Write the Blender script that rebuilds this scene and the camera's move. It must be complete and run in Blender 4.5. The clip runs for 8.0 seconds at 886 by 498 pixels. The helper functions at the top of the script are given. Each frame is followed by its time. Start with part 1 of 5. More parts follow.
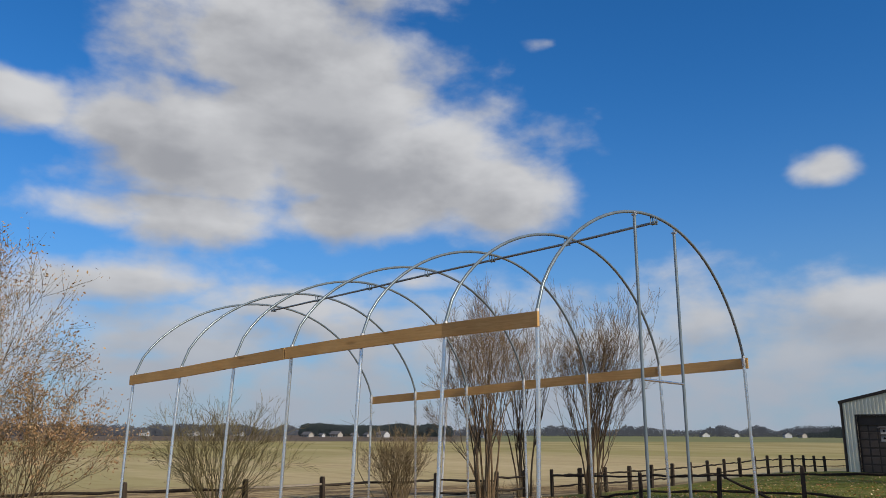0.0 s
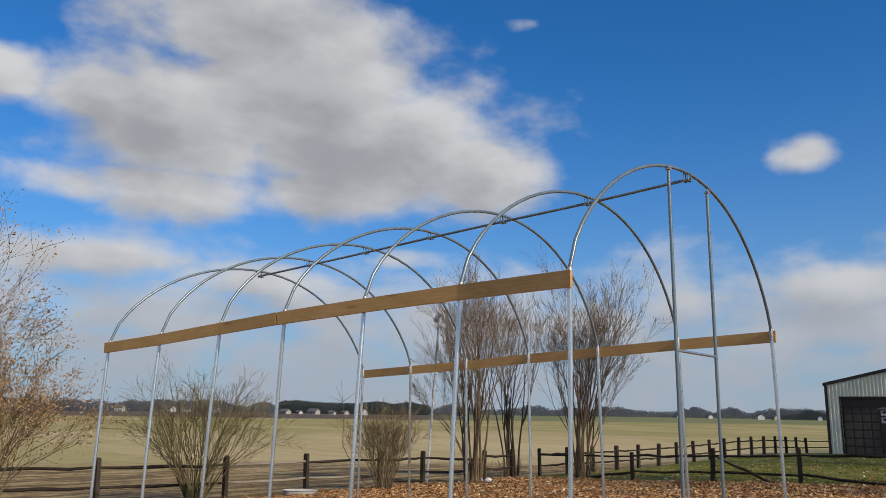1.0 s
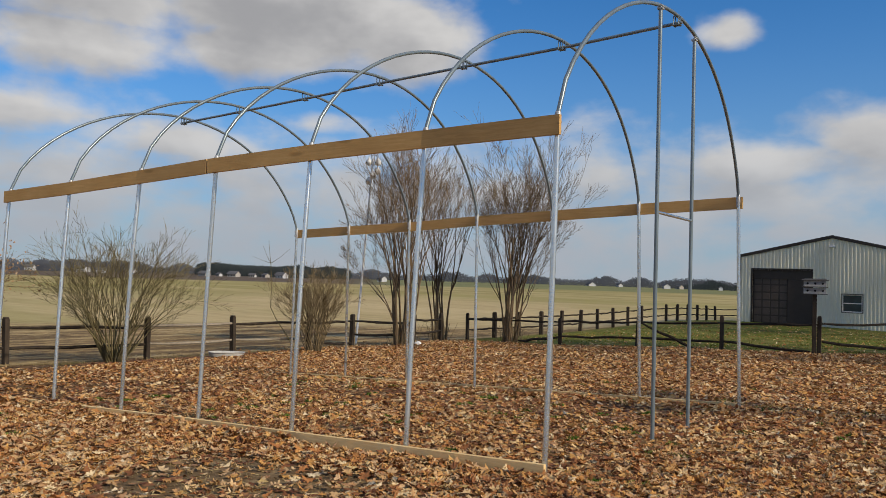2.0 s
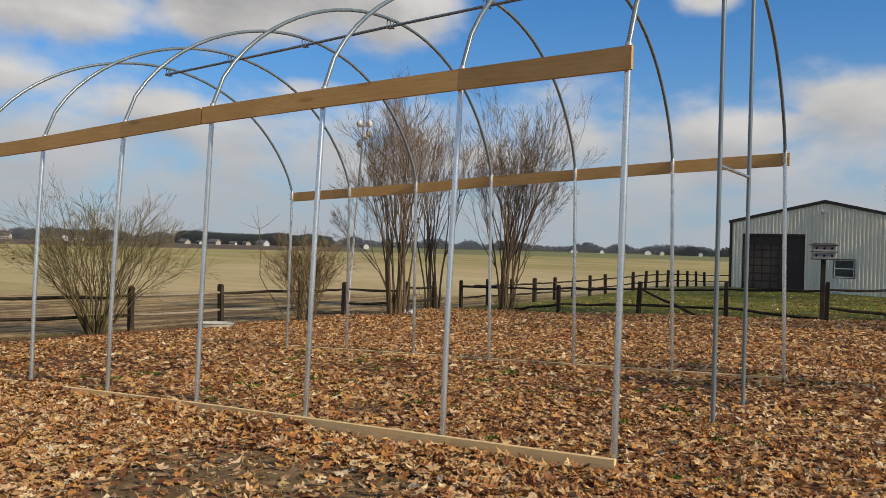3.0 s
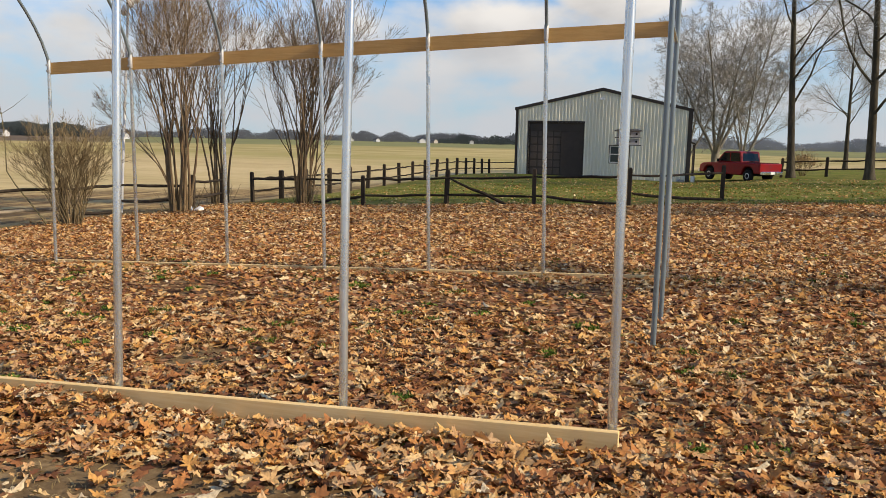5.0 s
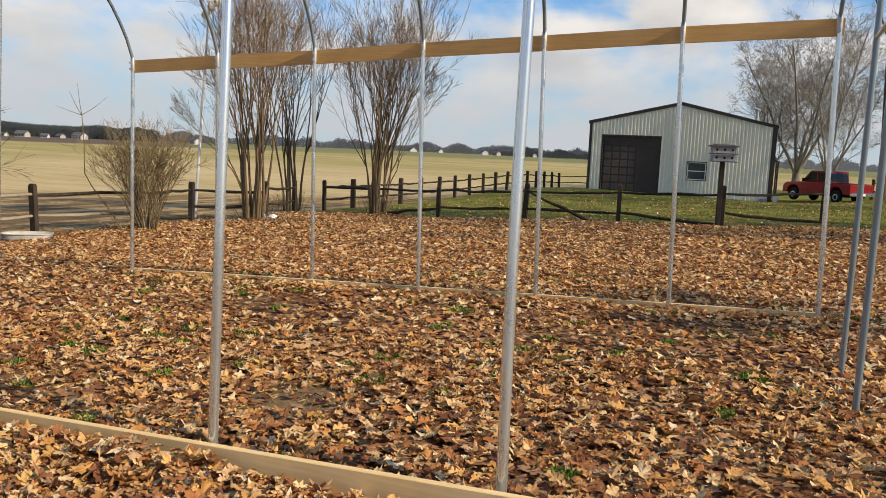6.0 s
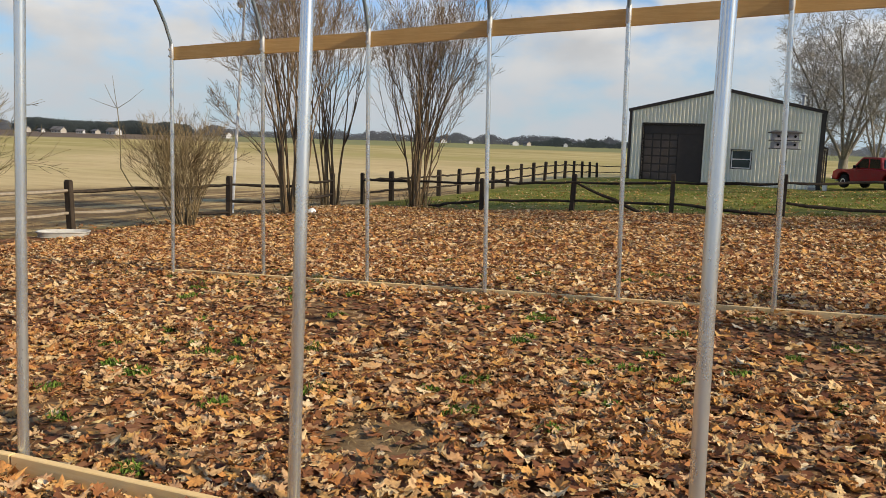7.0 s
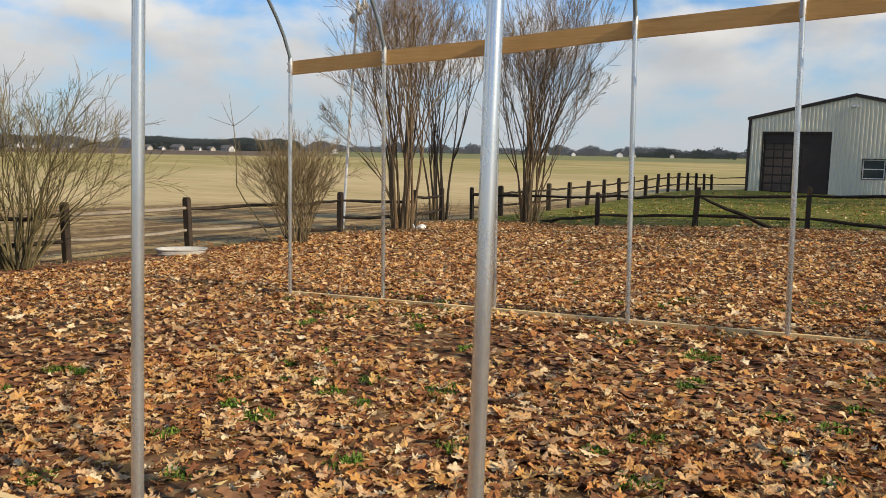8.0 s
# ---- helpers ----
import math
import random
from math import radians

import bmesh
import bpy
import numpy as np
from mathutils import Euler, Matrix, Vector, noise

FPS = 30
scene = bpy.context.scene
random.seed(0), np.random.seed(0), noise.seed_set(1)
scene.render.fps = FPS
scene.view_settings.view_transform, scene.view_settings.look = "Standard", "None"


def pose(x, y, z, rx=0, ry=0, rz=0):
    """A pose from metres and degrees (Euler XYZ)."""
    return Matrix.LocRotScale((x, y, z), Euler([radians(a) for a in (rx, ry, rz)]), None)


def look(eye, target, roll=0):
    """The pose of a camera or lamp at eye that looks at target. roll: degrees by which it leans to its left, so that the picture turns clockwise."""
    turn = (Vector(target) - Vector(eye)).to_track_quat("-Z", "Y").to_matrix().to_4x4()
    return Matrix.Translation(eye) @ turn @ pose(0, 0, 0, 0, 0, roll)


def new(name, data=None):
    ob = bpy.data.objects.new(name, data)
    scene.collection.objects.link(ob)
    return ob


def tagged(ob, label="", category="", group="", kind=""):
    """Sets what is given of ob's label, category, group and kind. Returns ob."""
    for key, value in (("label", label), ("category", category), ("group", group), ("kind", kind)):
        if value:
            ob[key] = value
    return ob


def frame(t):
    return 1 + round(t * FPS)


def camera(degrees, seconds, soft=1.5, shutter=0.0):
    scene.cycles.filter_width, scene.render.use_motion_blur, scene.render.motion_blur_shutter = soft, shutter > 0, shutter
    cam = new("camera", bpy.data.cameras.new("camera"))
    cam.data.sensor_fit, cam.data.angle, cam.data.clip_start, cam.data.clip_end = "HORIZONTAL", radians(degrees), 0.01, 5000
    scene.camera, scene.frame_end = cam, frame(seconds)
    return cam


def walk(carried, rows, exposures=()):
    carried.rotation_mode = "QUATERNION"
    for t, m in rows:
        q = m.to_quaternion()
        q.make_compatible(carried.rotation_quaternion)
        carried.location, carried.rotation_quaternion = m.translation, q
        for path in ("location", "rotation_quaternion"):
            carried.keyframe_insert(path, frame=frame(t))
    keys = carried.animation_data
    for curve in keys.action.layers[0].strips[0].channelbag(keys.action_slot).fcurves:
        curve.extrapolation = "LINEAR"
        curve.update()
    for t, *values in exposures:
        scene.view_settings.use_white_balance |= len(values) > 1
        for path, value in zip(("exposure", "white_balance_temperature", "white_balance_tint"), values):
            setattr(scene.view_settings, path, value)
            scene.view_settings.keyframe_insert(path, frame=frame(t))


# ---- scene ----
def aimed(x, y, z, yaw, pitch, roll):
    """A pose from the eye, the yaw to the left of +y, the pitch upwards and the roll, in degrees."""
    a, p = radians(yaw), radians(pitch)
    return look((x, y, z), (x - math.sin(a) * math.cos(p), y + math.cos(a) * math.cos(p), z + math.sin(p)), roll)


cam = camera(58.3, 8.0, soft=0.5)
ROWS = [
    (0, 5.225, -7.075, 1.937, 42.949, 12.979, 0.154),
    (0.5, 4.699, -6.787, 1.904, 41.674, 11.779, 0.366),
    (1, 4.163, -6.532, 1.877, 41.437, 11.519, 0.752),
    (1.2, 3.911, -6.463, 1.844, 40.833, 9.287, 1.082),
    (1.5, 3.606, -6.310, 1.851, 36.201, 5.674, 1.363),
    (2, 3.137, -5.942, 1.832, 35.636, 2.087, 1.701),
    (2.2, 2.914, -5.871, 1.813, 35.459, 2.162, 1.786),
    (3.3, 1.844, -5.147, 1.762, 31.940, -2.262, 1.578),
    (3.5, 1.673, -5.035, 1.734, 25.949, -3.854, 1.671),
    (4, 1.250, -4.720, 1.772, 17.288, -8.023, 1.743),
    (4.2, 1.098, -4.535, 1.746, 17.433, -7.998, 1.447),
    (5.3, 0.041, -3.635, 1.713, 18.727, -7.695, 0.937),
    (5.5, -0.125, -3.458, 1.695, 21.917, -7.669, 0.452),
    (6, -0.560, -3.095, 1.676, 22.317, -7.143, 2.436),
    (6.5, -0.940, -2.797, 1.682, 21.627, -7.023, 2.261),
    (7, -1.307, -2.440, 1.641, 24.483, -7.857, 1.753),
    (7.5, -1.681, -2.177, 1.646, 30.029, -7.801, 1.067),
    (8, -1.958, -1.915, 1.649, 31.835, -7.094, 1.002),
]
walk(cam, [(t, aimed(*row)) for t, *row in ROWS], exposures=[(0.0, -0.45, 6600, 10), (1.0, -0.45, 6600, 10), (1.5, -0.50, 6800, 10), (2.0, -0.42, 6950, 10), (3.5, -0.24, 7300, 10), (4.0, 0.06, 7450, 11), (5.5, 0.09, 7500, 11), (8.0, 0.01, 7350, 9)])

# ---- world, sun ----
SUN_AZ, SUN_EL = radians(-5), radians(31)   # azimuth counted from +x towards +y
SUN_DIR = Vector((math.cos(SUN_AZ) * math.cos(SUN_EL), math.sin(SUN_AZ) * math.cos(SUN_EL), math.sin(SUN_EL)))
SKY_GAIN = 0.118


class Nodes:
    """Small wrapper that adds nodes and links."""

    def __init__(self, tree):
        self.tree = tree

    def add(self, kind, **props):
        n = self.tree.nodes.new(kind)
        for k, v in props.items():
            setattr(n, k, v)
        return n

    def put(self, socket, value):
        if hasattr(value, "is_output"):
            self.tree.links.new(value, socket)
        elif value is not None:
            socket.default_value = value

    def math(self, op, a, b=None, c=None, clamp=False):
        n = self.add("ShaderNodeMath", operation=op, use_clamp=clamp)
        for i, v in enumerate((a, b, c)):
            if v is not None:
                self.put(n.inputs[i], v)
        return n.outputs[0]

    def noise(self, vec, scale, detail=3.0, rough=0.55, dist=0.0, w=None):
        n = self.add("ShaderNodeTexNoise", noise_dimensions="3D")
        self.put(n.inputs["Vector"], vec)
        n.inputs["Scale"].default_value, n.inputs["Detail"].default_value = scale, detail
        n.inputs["Roughness"].default_value, n.inputs["Distortion"].default_value = rough, dist
        return n.outputs[0]

    def ramp(self, fac, stops, interp="LINEAR"):
        n = self.add("ShaderNodeValToRGB")
        n.color_ramp.interpolation = interp
        els = n.color_ramp.elements
        while len(els) < len(stops):
            els.new(0.5)
        for e, (p, c) in zip(els, stops):
            e.position, e.color = p, (c[0], c[1], c[2], 1) if not isinstance(c, (int, float)) else (c, c, c, 1)
        self.put(n.inputs[0], fac)
        return n.outputs[0]

    def mix(self, fac, a, b, blend="MIX"):
        n = self.add("ShaderNodeMix", data_type="RGBA", blend_type=blend)
        self.put(n.inputs[0], fac)
        for s, v in ((n.inputs[6], a), (n.inputs[7], b)):
            self.put(s, (*v, 1) if isinstance(v, tuple) and len(v) == 3 else v)
        return n.outputs[2]

    def smooth(self, x, lo, hi):
        n = self.add("ShaderNodeMapRange", interpolation_type="SMOOTHSTEP")
        self.put(n.inputs[0], x)
        n.inputs[1].default_value, n.inputs[2].default_value = lo, hi
        return n.outputs[0]

    def scaled(self, vec, s):
        n = self.add("ShaderNodeVectorMath", operation="MULTIPLY")
        self.put(n.inputs[0], vec)
        n.inputs[1].default_value = s
        return n.outputs[0]


world = bpy.data.worlds.new("sky")
scene.world = world
world.use_nodes = True
world.node_tree.nodes.clear()
N = Nodes(world.node_tree)
out = N.add("ShaderNodeOutputWorld")
bg = N.add("ShaderNodeBackground")
N.tree.links.new(bg.outputs[0], out.inputs[0])
sky = N.add("ShaderNodeTexSky", sky_type="NISHITA")
sky.sun_disc, sky.sun_elevation, sky.sun_rotation = False, SUN_EL, math.pi / 2 - SUN_AZ
sky.air_density, sky.dust_density, sky.ozone_density = 1.0, 0.1, 4.0
way = N.add("ShaderNodeTexCoord").outputs["Generated"]
sep = N.add("ShaderNodeSeparateXYZ")
N.put(sep.inputs[0], way)
az = N.math("MULTIPLY", N.math("ARCTAN2", sep.outputs[0], sep.outputs[1]), 57.2958)
el = N.math("MULTIPLY", N.math("ARCSINE", sep.outputs[2]), 57.2958)
comb = N.add("ShaderNodeCombineXYZ")
N.put(comb.inputs[0], az)
N.put(comb.inputs[1], N.math("MULTIPLY", el, 1.35))
flat = comb.outputs[0]
# cumulus banks: azimuth, elevation, half-width, half-height in degrees, weight
BANKS = [(-52, 22, 9, 7.5, 1.2), (-45, 18.5, 9, 4.6, 1.2), (-39, 17.3, 5.5, 3.6, 1.1), (-60, 19.5, 8, 5.5, 1.15), (-66, 20.5, 6, 2.8, 1.0), (-73, 20.8, 6, 2.2, 1.0), (-57, 27, 9, 5.5, 1.1),
         (-50, 34, 9, 6, .95), (-60, 14.8, 8, 2.2, 1.0), (-67, 14.4, 4, 1.4, .9), (-48, 15.6, 9, 2.4, 1.0), (-16.1, 16.9, 2.2, 1.35, .9), (-35, 27.2, 1.6, .6, .5), (-66, 9.6, 8, 1.9, .95),
         (-55, 8.8, 8, 1.6, .9), (-44, 10.6, 4.5, 1.2, .62), (-14, 8.2, 6.5, 2.0, .95), (-5.5, 9.8, 6, 2.2, .95), (3, 7, 6, 2.4, .85), (-84, 14, 6, 4, .9), (-34, 6.0, 9, 1.7, .75), (-63, 4.2, 14, 1.6, .8), (-14, 3.6, 14, 1.6, .75), (-41, 2.4, 12, 1.2, .7)]
HAZE = 10.0   # degrees of pale haze above the horizon
far_noise = N.noise(N.scaled(way, (1.0, 1.0, 2.6)), 2.2, 4.0)


def cloud_density(az_, el_):
    """How thick the cloud stands in a direction given by azimuth and elevation."""
    m = None
    for a0, e0, wa, we, wt in BANKS:
        dx = N.math("MULTIPLY", N.math("SUBTRACT", az_, float(a0)), 0.9 / wa)
        dy = N.math("MULTIPLY", N.math("SUBTRACT", el_, float(e0)), 1.0 / we)
        r2 = N.math("MULTIPLY_ADD", dx, dx, N.math("MULTIPLY", dy, dy))
        g = N.math("MULTIPLY", N.math("EXPONENT", N.math("MULTIPLY", r2, -0.9)), wt)
        m = g if m is None else N.math("MAXIMUM", m, g)
    # scattered cloud added over the unseen dome to whiten the fill light, a layer low down
    rest = N.math("MULTIPLY", N.smooth(far_noise, 0.43, 0.60), N.math("MULTIPLY", N.smooth(N.math("ABSOLUTE", N.math("ADD", az_, 40.0)), 48.0, 70.0), 0.9))
    layer = N.math("MULTIPLY", N.smooth(el_, 16.0, 6.5), 0.66)
    m = N.math("MAXIMUM", m, N.math("MAXIMUM", rest, layer))
    c = N.add("ShaderNodeCombineXYZ")
    N.put(c.inputs[0], az_)
    N.put(c.inputs[1], N.math("MULTIPLY", el_, 1.7))
    puff = N.noise(c.outputs[0], 0.17, 7.0, 0.52, 0.1)
    return N.math("MULTIPLY_ADD", N.math("SUBTRACT", puff, 0.5), 1.2, m)


density = cloud_density(az, el)
above = cloud_density(N.math("ADD", az, 0.9), N.math("ADD", el, 1.7))
cover = N.smooth(density, 0.27, 0.82)
soft = N.noise(N.scaled(flat, (1, 1.4, 1)), 0.13, 4.0, 0.5, 0.1)
shade = N.math("ADD", N.math("MULTIPLY", N.smooth(above, 0.40, 1.15), 0.55), N.math("MULTIPLY", N.smooth(soft, 0.36, 0.66), 0.42), clamp=True)
cloud = N.mix(shade, (0.84, 0.86, 0.90), (0.44, 0.46, 0.51))
low = N.smooth(el, 12.0, 1.0)
cloud = N.mix(low, cloud, (0.50, 0.57, 0.68))
blue = N.add("ShaderNodeVectorMath", operation="SCALE")
N.put(blue.inputs[0], N.mix(1.0, sky.outputs[0], (0.24, 0.91, 1.46), "MULTIPLY"))
blue.inputs[3].default_value = SKY_GAIN
haze = N.math("MULTIPLY", N.math("EXPONENT", N.math("MULTIPLY", N.math("POWER", N.math("MULTIPLY", N.math("MAXIMUM", el, 0.0), 1.0 / HAZE), 1.5), -1.0)), 0.86)
clear = N.mix(haze, blue.outputs[0], (0.40, 0.535, 0.69))
N.put(bg.inputs[0], N.mix(cover, clear, cloud))
bg.inputs[1].default_value = 1.0

sun = new("sun", bpy.data.lights.new("sun", "SUN"))
sun.data.energy, sun.data.angle, sun.data.color = 5.0, radians(0.53), (1.0, 0.895, 0.745)
sun.matrix_world = look(SUN_DIR * 60, (0, 0, 0))


# ---- materials ----
def material(name, rough=0.8, metal=0.0):
    m = bpy.data.materials.new(name)
    m.use_nodes = True
    n = Nodes(m.node_tree)
    b = m.node_tree.nodes["Principled BSDF"]
    b.inputs["Roughness"].default_value, b.inputs["Metallic"].default_value = rough, metal
    b.inputs["Specular IOR Level"].default_value = 0.08 if rough >= 0.68 else 0.45
    return m, n, b


def bump(n, b, height, strength, distance):
    k = n.add("ShaderNodeBump")
    k.inputs["Strength"].default_value, k.inputs["Distance"].default_value = strength, distance
    n.put(k.inputs["Height"], height)
    n.put(b.inputs["Normal"], k.outputs[0])


def coords(n, which="Object"):
    return n.add("ShaderNodeTexCoord").outputs[which]


def two_scale(name, c_dark, c_mid, c_light, fine, coarse, rough=0.85, metal=0.0, stretch=(1, 1, 1), relief=0.3, depth=0.01, island=0.0):
    """A surface whose colour wanders at a fine and a coarse scale, with relief."""
    m, n, b = material(name, rough, metal)
    v = n.scaled(coords(n), stretch)
    f, c = n.noise(v, fine, 6.0, 0.65), n.noise(v, coarse, 3.0)
    k = n.math("ADD", n.math("MULTIPLY", f, 0.6), n.math("MULTIPLY", c, 0.4))
    if island:
        rnd = n.add("ShaderNodeNewGeometry").outputs["Random Per Island"]
        k = n.math("ADD", n.math("MULTIPLY", k, 1 - island), n.math("MULTIPLY", rnd, island))
    n.put(b.inputs["Base Color"], n.ramp(k, [(0.25, c_dark), (0.5, c_mid), (0.75, c_light)]))
    n.put(b.inputs["Roughness"], n.math("ADD", n.math("MULTIPLY", f, 0.25), rough - 0.12))
    if relief:
        bump(n, b, f, relief, depth)
    return m


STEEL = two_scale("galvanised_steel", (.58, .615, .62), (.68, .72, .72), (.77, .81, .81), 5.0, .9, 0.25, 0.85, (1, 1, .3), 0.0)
# same galvanised steel, its shadow side put into a darker, bluer base colour
SHADED_STEEL = two_scale("galvanised_steel_shaded", (.15, .19, .21), (.195, .245, .268), (.26, .315, .34), 5.0, .9, 0.33, 0.35, (1, 1, .3), 0.0)
STEEL_DULL = two_scale("zinc_bracket", (.30, .31, .315), (.44, .45, .45), (.58, .59, .58), 30.0, 6.0, 0.5, 0.5)


def wood(name, dark, mid, light, rough=0.75, along=0, knots=True):
    m, n, b = material(name, rough)
    v = coords(n)
    st = [14, 14, 14]
    st[along] = 0.7
    grain = n.noise(n.scaled(v, tuple(st)), 3.0, 5.0, 0.6, 0.6)
    fine = n.noise(n.scaled(v, tuple(4 * s for s in st)), 6.0, 3.0)
    stain = n.noise(v, 1.7, 4.0)
    k = n.math("ADD", n.math("ADD", n.math("MULTIPLY", grain, 0.45), n.math("MULTIPLY", fine, 0.2)), n.math("MULTIPLY", stain, 0.35))
    col = n.ramp(k, [(0.30, dark), (0.5, mid), (0.68, light)])
    if knots:
        vo = n.add("ShaderNodeTexVoronoi")
        s2 = [5.0, 5.0, 5.0]
        s2[along] = 1.1
        n.put(vo.inputs["Vector"], n.scaled(v, tuple(s2)))
        vo.inputs["Scale"].default_value = 1.0
        kn = n.smooth(vo.outputs["Distance"], 0.16, 0.05)
        col = n.mix(n.math("MULTIPLY", kn, 0.4), col, tuple(c * 0.35 for c in dark))
    n.put(b.inputs["Base Color"], col)
    bump(n, b, grain, 0.25, 0.003)
    return m


HIP_WOOD = wood("hip_board_pine", (.480, .276, .102), (.600, .360, .138), (.696, .444, .192))
BASE_WOOD = wood("base_board_pine", (.70, .46, .20), (.81, .575, .275), (.88, .69, .38), knots=False)
FENCE_WOOD = two_scale("weathered_fence", (.012, .010, .008), (.032, .025, .019), (.085, .066, .05), 9.0, 1.2, 0.9, 0, (1, 1, .3), 0.6, 0.01, 0.3)
RAIL_WOOD = two_scale("weathered_rail", (.012, .010, .008), (.032, .025, .019), (.10, .08, .06), 7.0, .5, 0.9, 0, (1, 1, 1), 0.6, 0.01, 0.3)
PALE_RAIL = two_scale("bleached_rail", (.12, .10, .075), (.25, .21, .155), (.40, .35, .27), 7.0, .5, 0.9, 0, (1, 1, 1), 0.6, 0.01, 0.2)
BARK = two_scale("tree_bark", (.022, .019, .014), (.07, .060, .044), (.16, .138, .104), 7.0, .8, 0.92, 0, (1, 1, .22), 1.0, 0.05)
PALE_BARK = two_scale("pale_tree_bark", (.112, .100, .080), (.237, .213, .175), (.413, .375, .312), 5.0, .7, 0.92, 0, (1, 1, .3), 0.8, 0.03)
TWIG = two_scale("tree_twig", (.162, .149, .124), (.284, .257, .223), (.432, .398, .344), 3.0, .4, 0.9, 0, (1, 1, 1), 0.2, 0.01, 0.5)
MYRTLE = two_scale("myrtle_bark", (.088, .057, .034), (.237, .163, .090), (.550, .400, .219), 5.0, .8, 0.8, 0, (1, 1, .2), 0.3, 0.01, 0.45)
MYRTLE_TWIG = two_scale("myrtle_twig", (.066, .047, .029), (.150, .106, .066), (.300, .222, .138), 4.0, .5, 0.88, 0, (1, 1, 1), 0.2, 0.01, 0.5)
POD = two_scale("dry_pod", (.10, .06, .04), (.20, .12, .075), (.32, .21, .13), 5.0, 1.0, 0.9, 0, (1, 1, 1), 0.1, 0.01, 0.6)
SHRUB = two_scale("shrub_stem", (.04, .033, .017), (.12, .10, .05), (.27, .225, .115), 4.0, .5, 0.85, 0, (1, 1, .3), 0.2, 0.01, 0.5)
TAN_STEM = two_scale("tan_shrub_stem", (.06, .044, .023), (.155, .115, .062), (.30, .235, .135), 4.0, .5, 0.85, 0, (1, 1, .3), 0.2, 0.01, 0.5)
TAN_LEAF = two_scale("withered_leaf", (.24, .13, .06), (.38, .235, .115), (.52, .36, .20), 5.0, 1.0, 0.85, 0, (1, 1, 1), 0.1, 0.01, 0.7)
BARN_WALL = two_scale("barn_sheet_metal", (.66, .645, .53), (.72, .705, .585), (.77, .755, .64), 3.0, .3, 0.42, 0.0, (1, 1, .2), 0.05, 0.01)
BARN_TRIM = two_scale("barn_trim_brown", (.018, .013, .011), (.03, .022, .018), (.045, .034, .028), 4.0, .5, 0.5)
DOOR_PANEL = two_scale("barn_door_panel", (.05, .037, .031), (.075, .056, .046), (.10, .076, .062), 3.0, .5, 0.5)
BARN_DOOR = two_scale("barn_door_brown", (.028, .02, .017), (.042, .03, .025), (.06, .044, .036), 3.0, .5, 0.55)
WHITE = two_scale("white_paint", (.62, .62, .60), (.76, .76, .74), (.83, .83, .81), 8.0, 1.0, 0.55)
GOURD = two_scale("white_gourd", (.62, .60, .54), (.74, .72, .66), (.80, .79, .74), 6.0, 1.5, 0.5)
GREY_WOOD = two_scale("grey_painted_wood", (.22, .215, .21), (.33, .325, .315), (.44, .435, .42), 12.0, 1.5, 0.75)
DARK_WOOD = two_scale("dark_weathered_wood", (.03, .028, .026), (.07, .066, .06), (.13, .12, .11), 12.0, 1.5, 0.85)
# near-black; on entrance holes and load bed it stands in for shade inside
DARK = two_scale("dark_recess", (.008, .008, .008), (.015, .014, .013), (.025, .022, .02), 5.0, 1.0, 0.9)
TUB_MAT = two_scale("weathered_trough", (.27, .26, .23), (.43, .42, .38), (.58, .57, .53), 8.0, 1.5, 0.6)
SOIL = two_scale("soil", (.07, .05, .035), (.12, .09, .065), (.18, .14, .10), 8.0, 1.0, 0.95)


def glass_mat(name, tint):
    m, n, b = material(name, 0.06)
    v = coords(n)
    n.put(b.inputs["Base Color"], n.ramp(n.noise(v, 1.5, 2.0), [(0.3, tuple(c * .7 for c in tint)), (0.7, tint)]))
    b.inputs["Specular IOR Level"].default_value = 0.4
    return m


GLASS = glass_mat("window_glass", (.06, .085, .085))
TRUCK_GLASS = glass_mat("truck_glass", (.010, .011, .012))
TRUCK_GLASS.node_tree.nodes["Principled BSDF"].inputs["Specular IOR Level"].default_value = 0.25


def paint(name, col, rough=0.3):
    m, n, b = material(name, rough)
    v = coords(n)
    n.put(b.inputs["Base Color"], n.mix(n.smooth(n.noise(v, 2.5, 4.0), 0.45, 0.75), col, tuple(c * 0.72 + 0.012 for c in col)))
    b.inputs["Coat Weight"].default_value = 0.08
    b.inputs["Specular IOR Level"].default_value = 0.3
    return m


RED = paint("truck_red", (.25, .004, .007), .36)
RUBBER = two_scale("tyre_rubber", (.012, .012, .012), (.02, .02, .02), (.035, .034, .033), 12.0, 2.0, 0.85)
CHROME = two_scale("chrome", (.55, .55, .56), (.7, .7, .71), (.8, .8, .8), 8.0, 2.0, 0.2, 1.0)


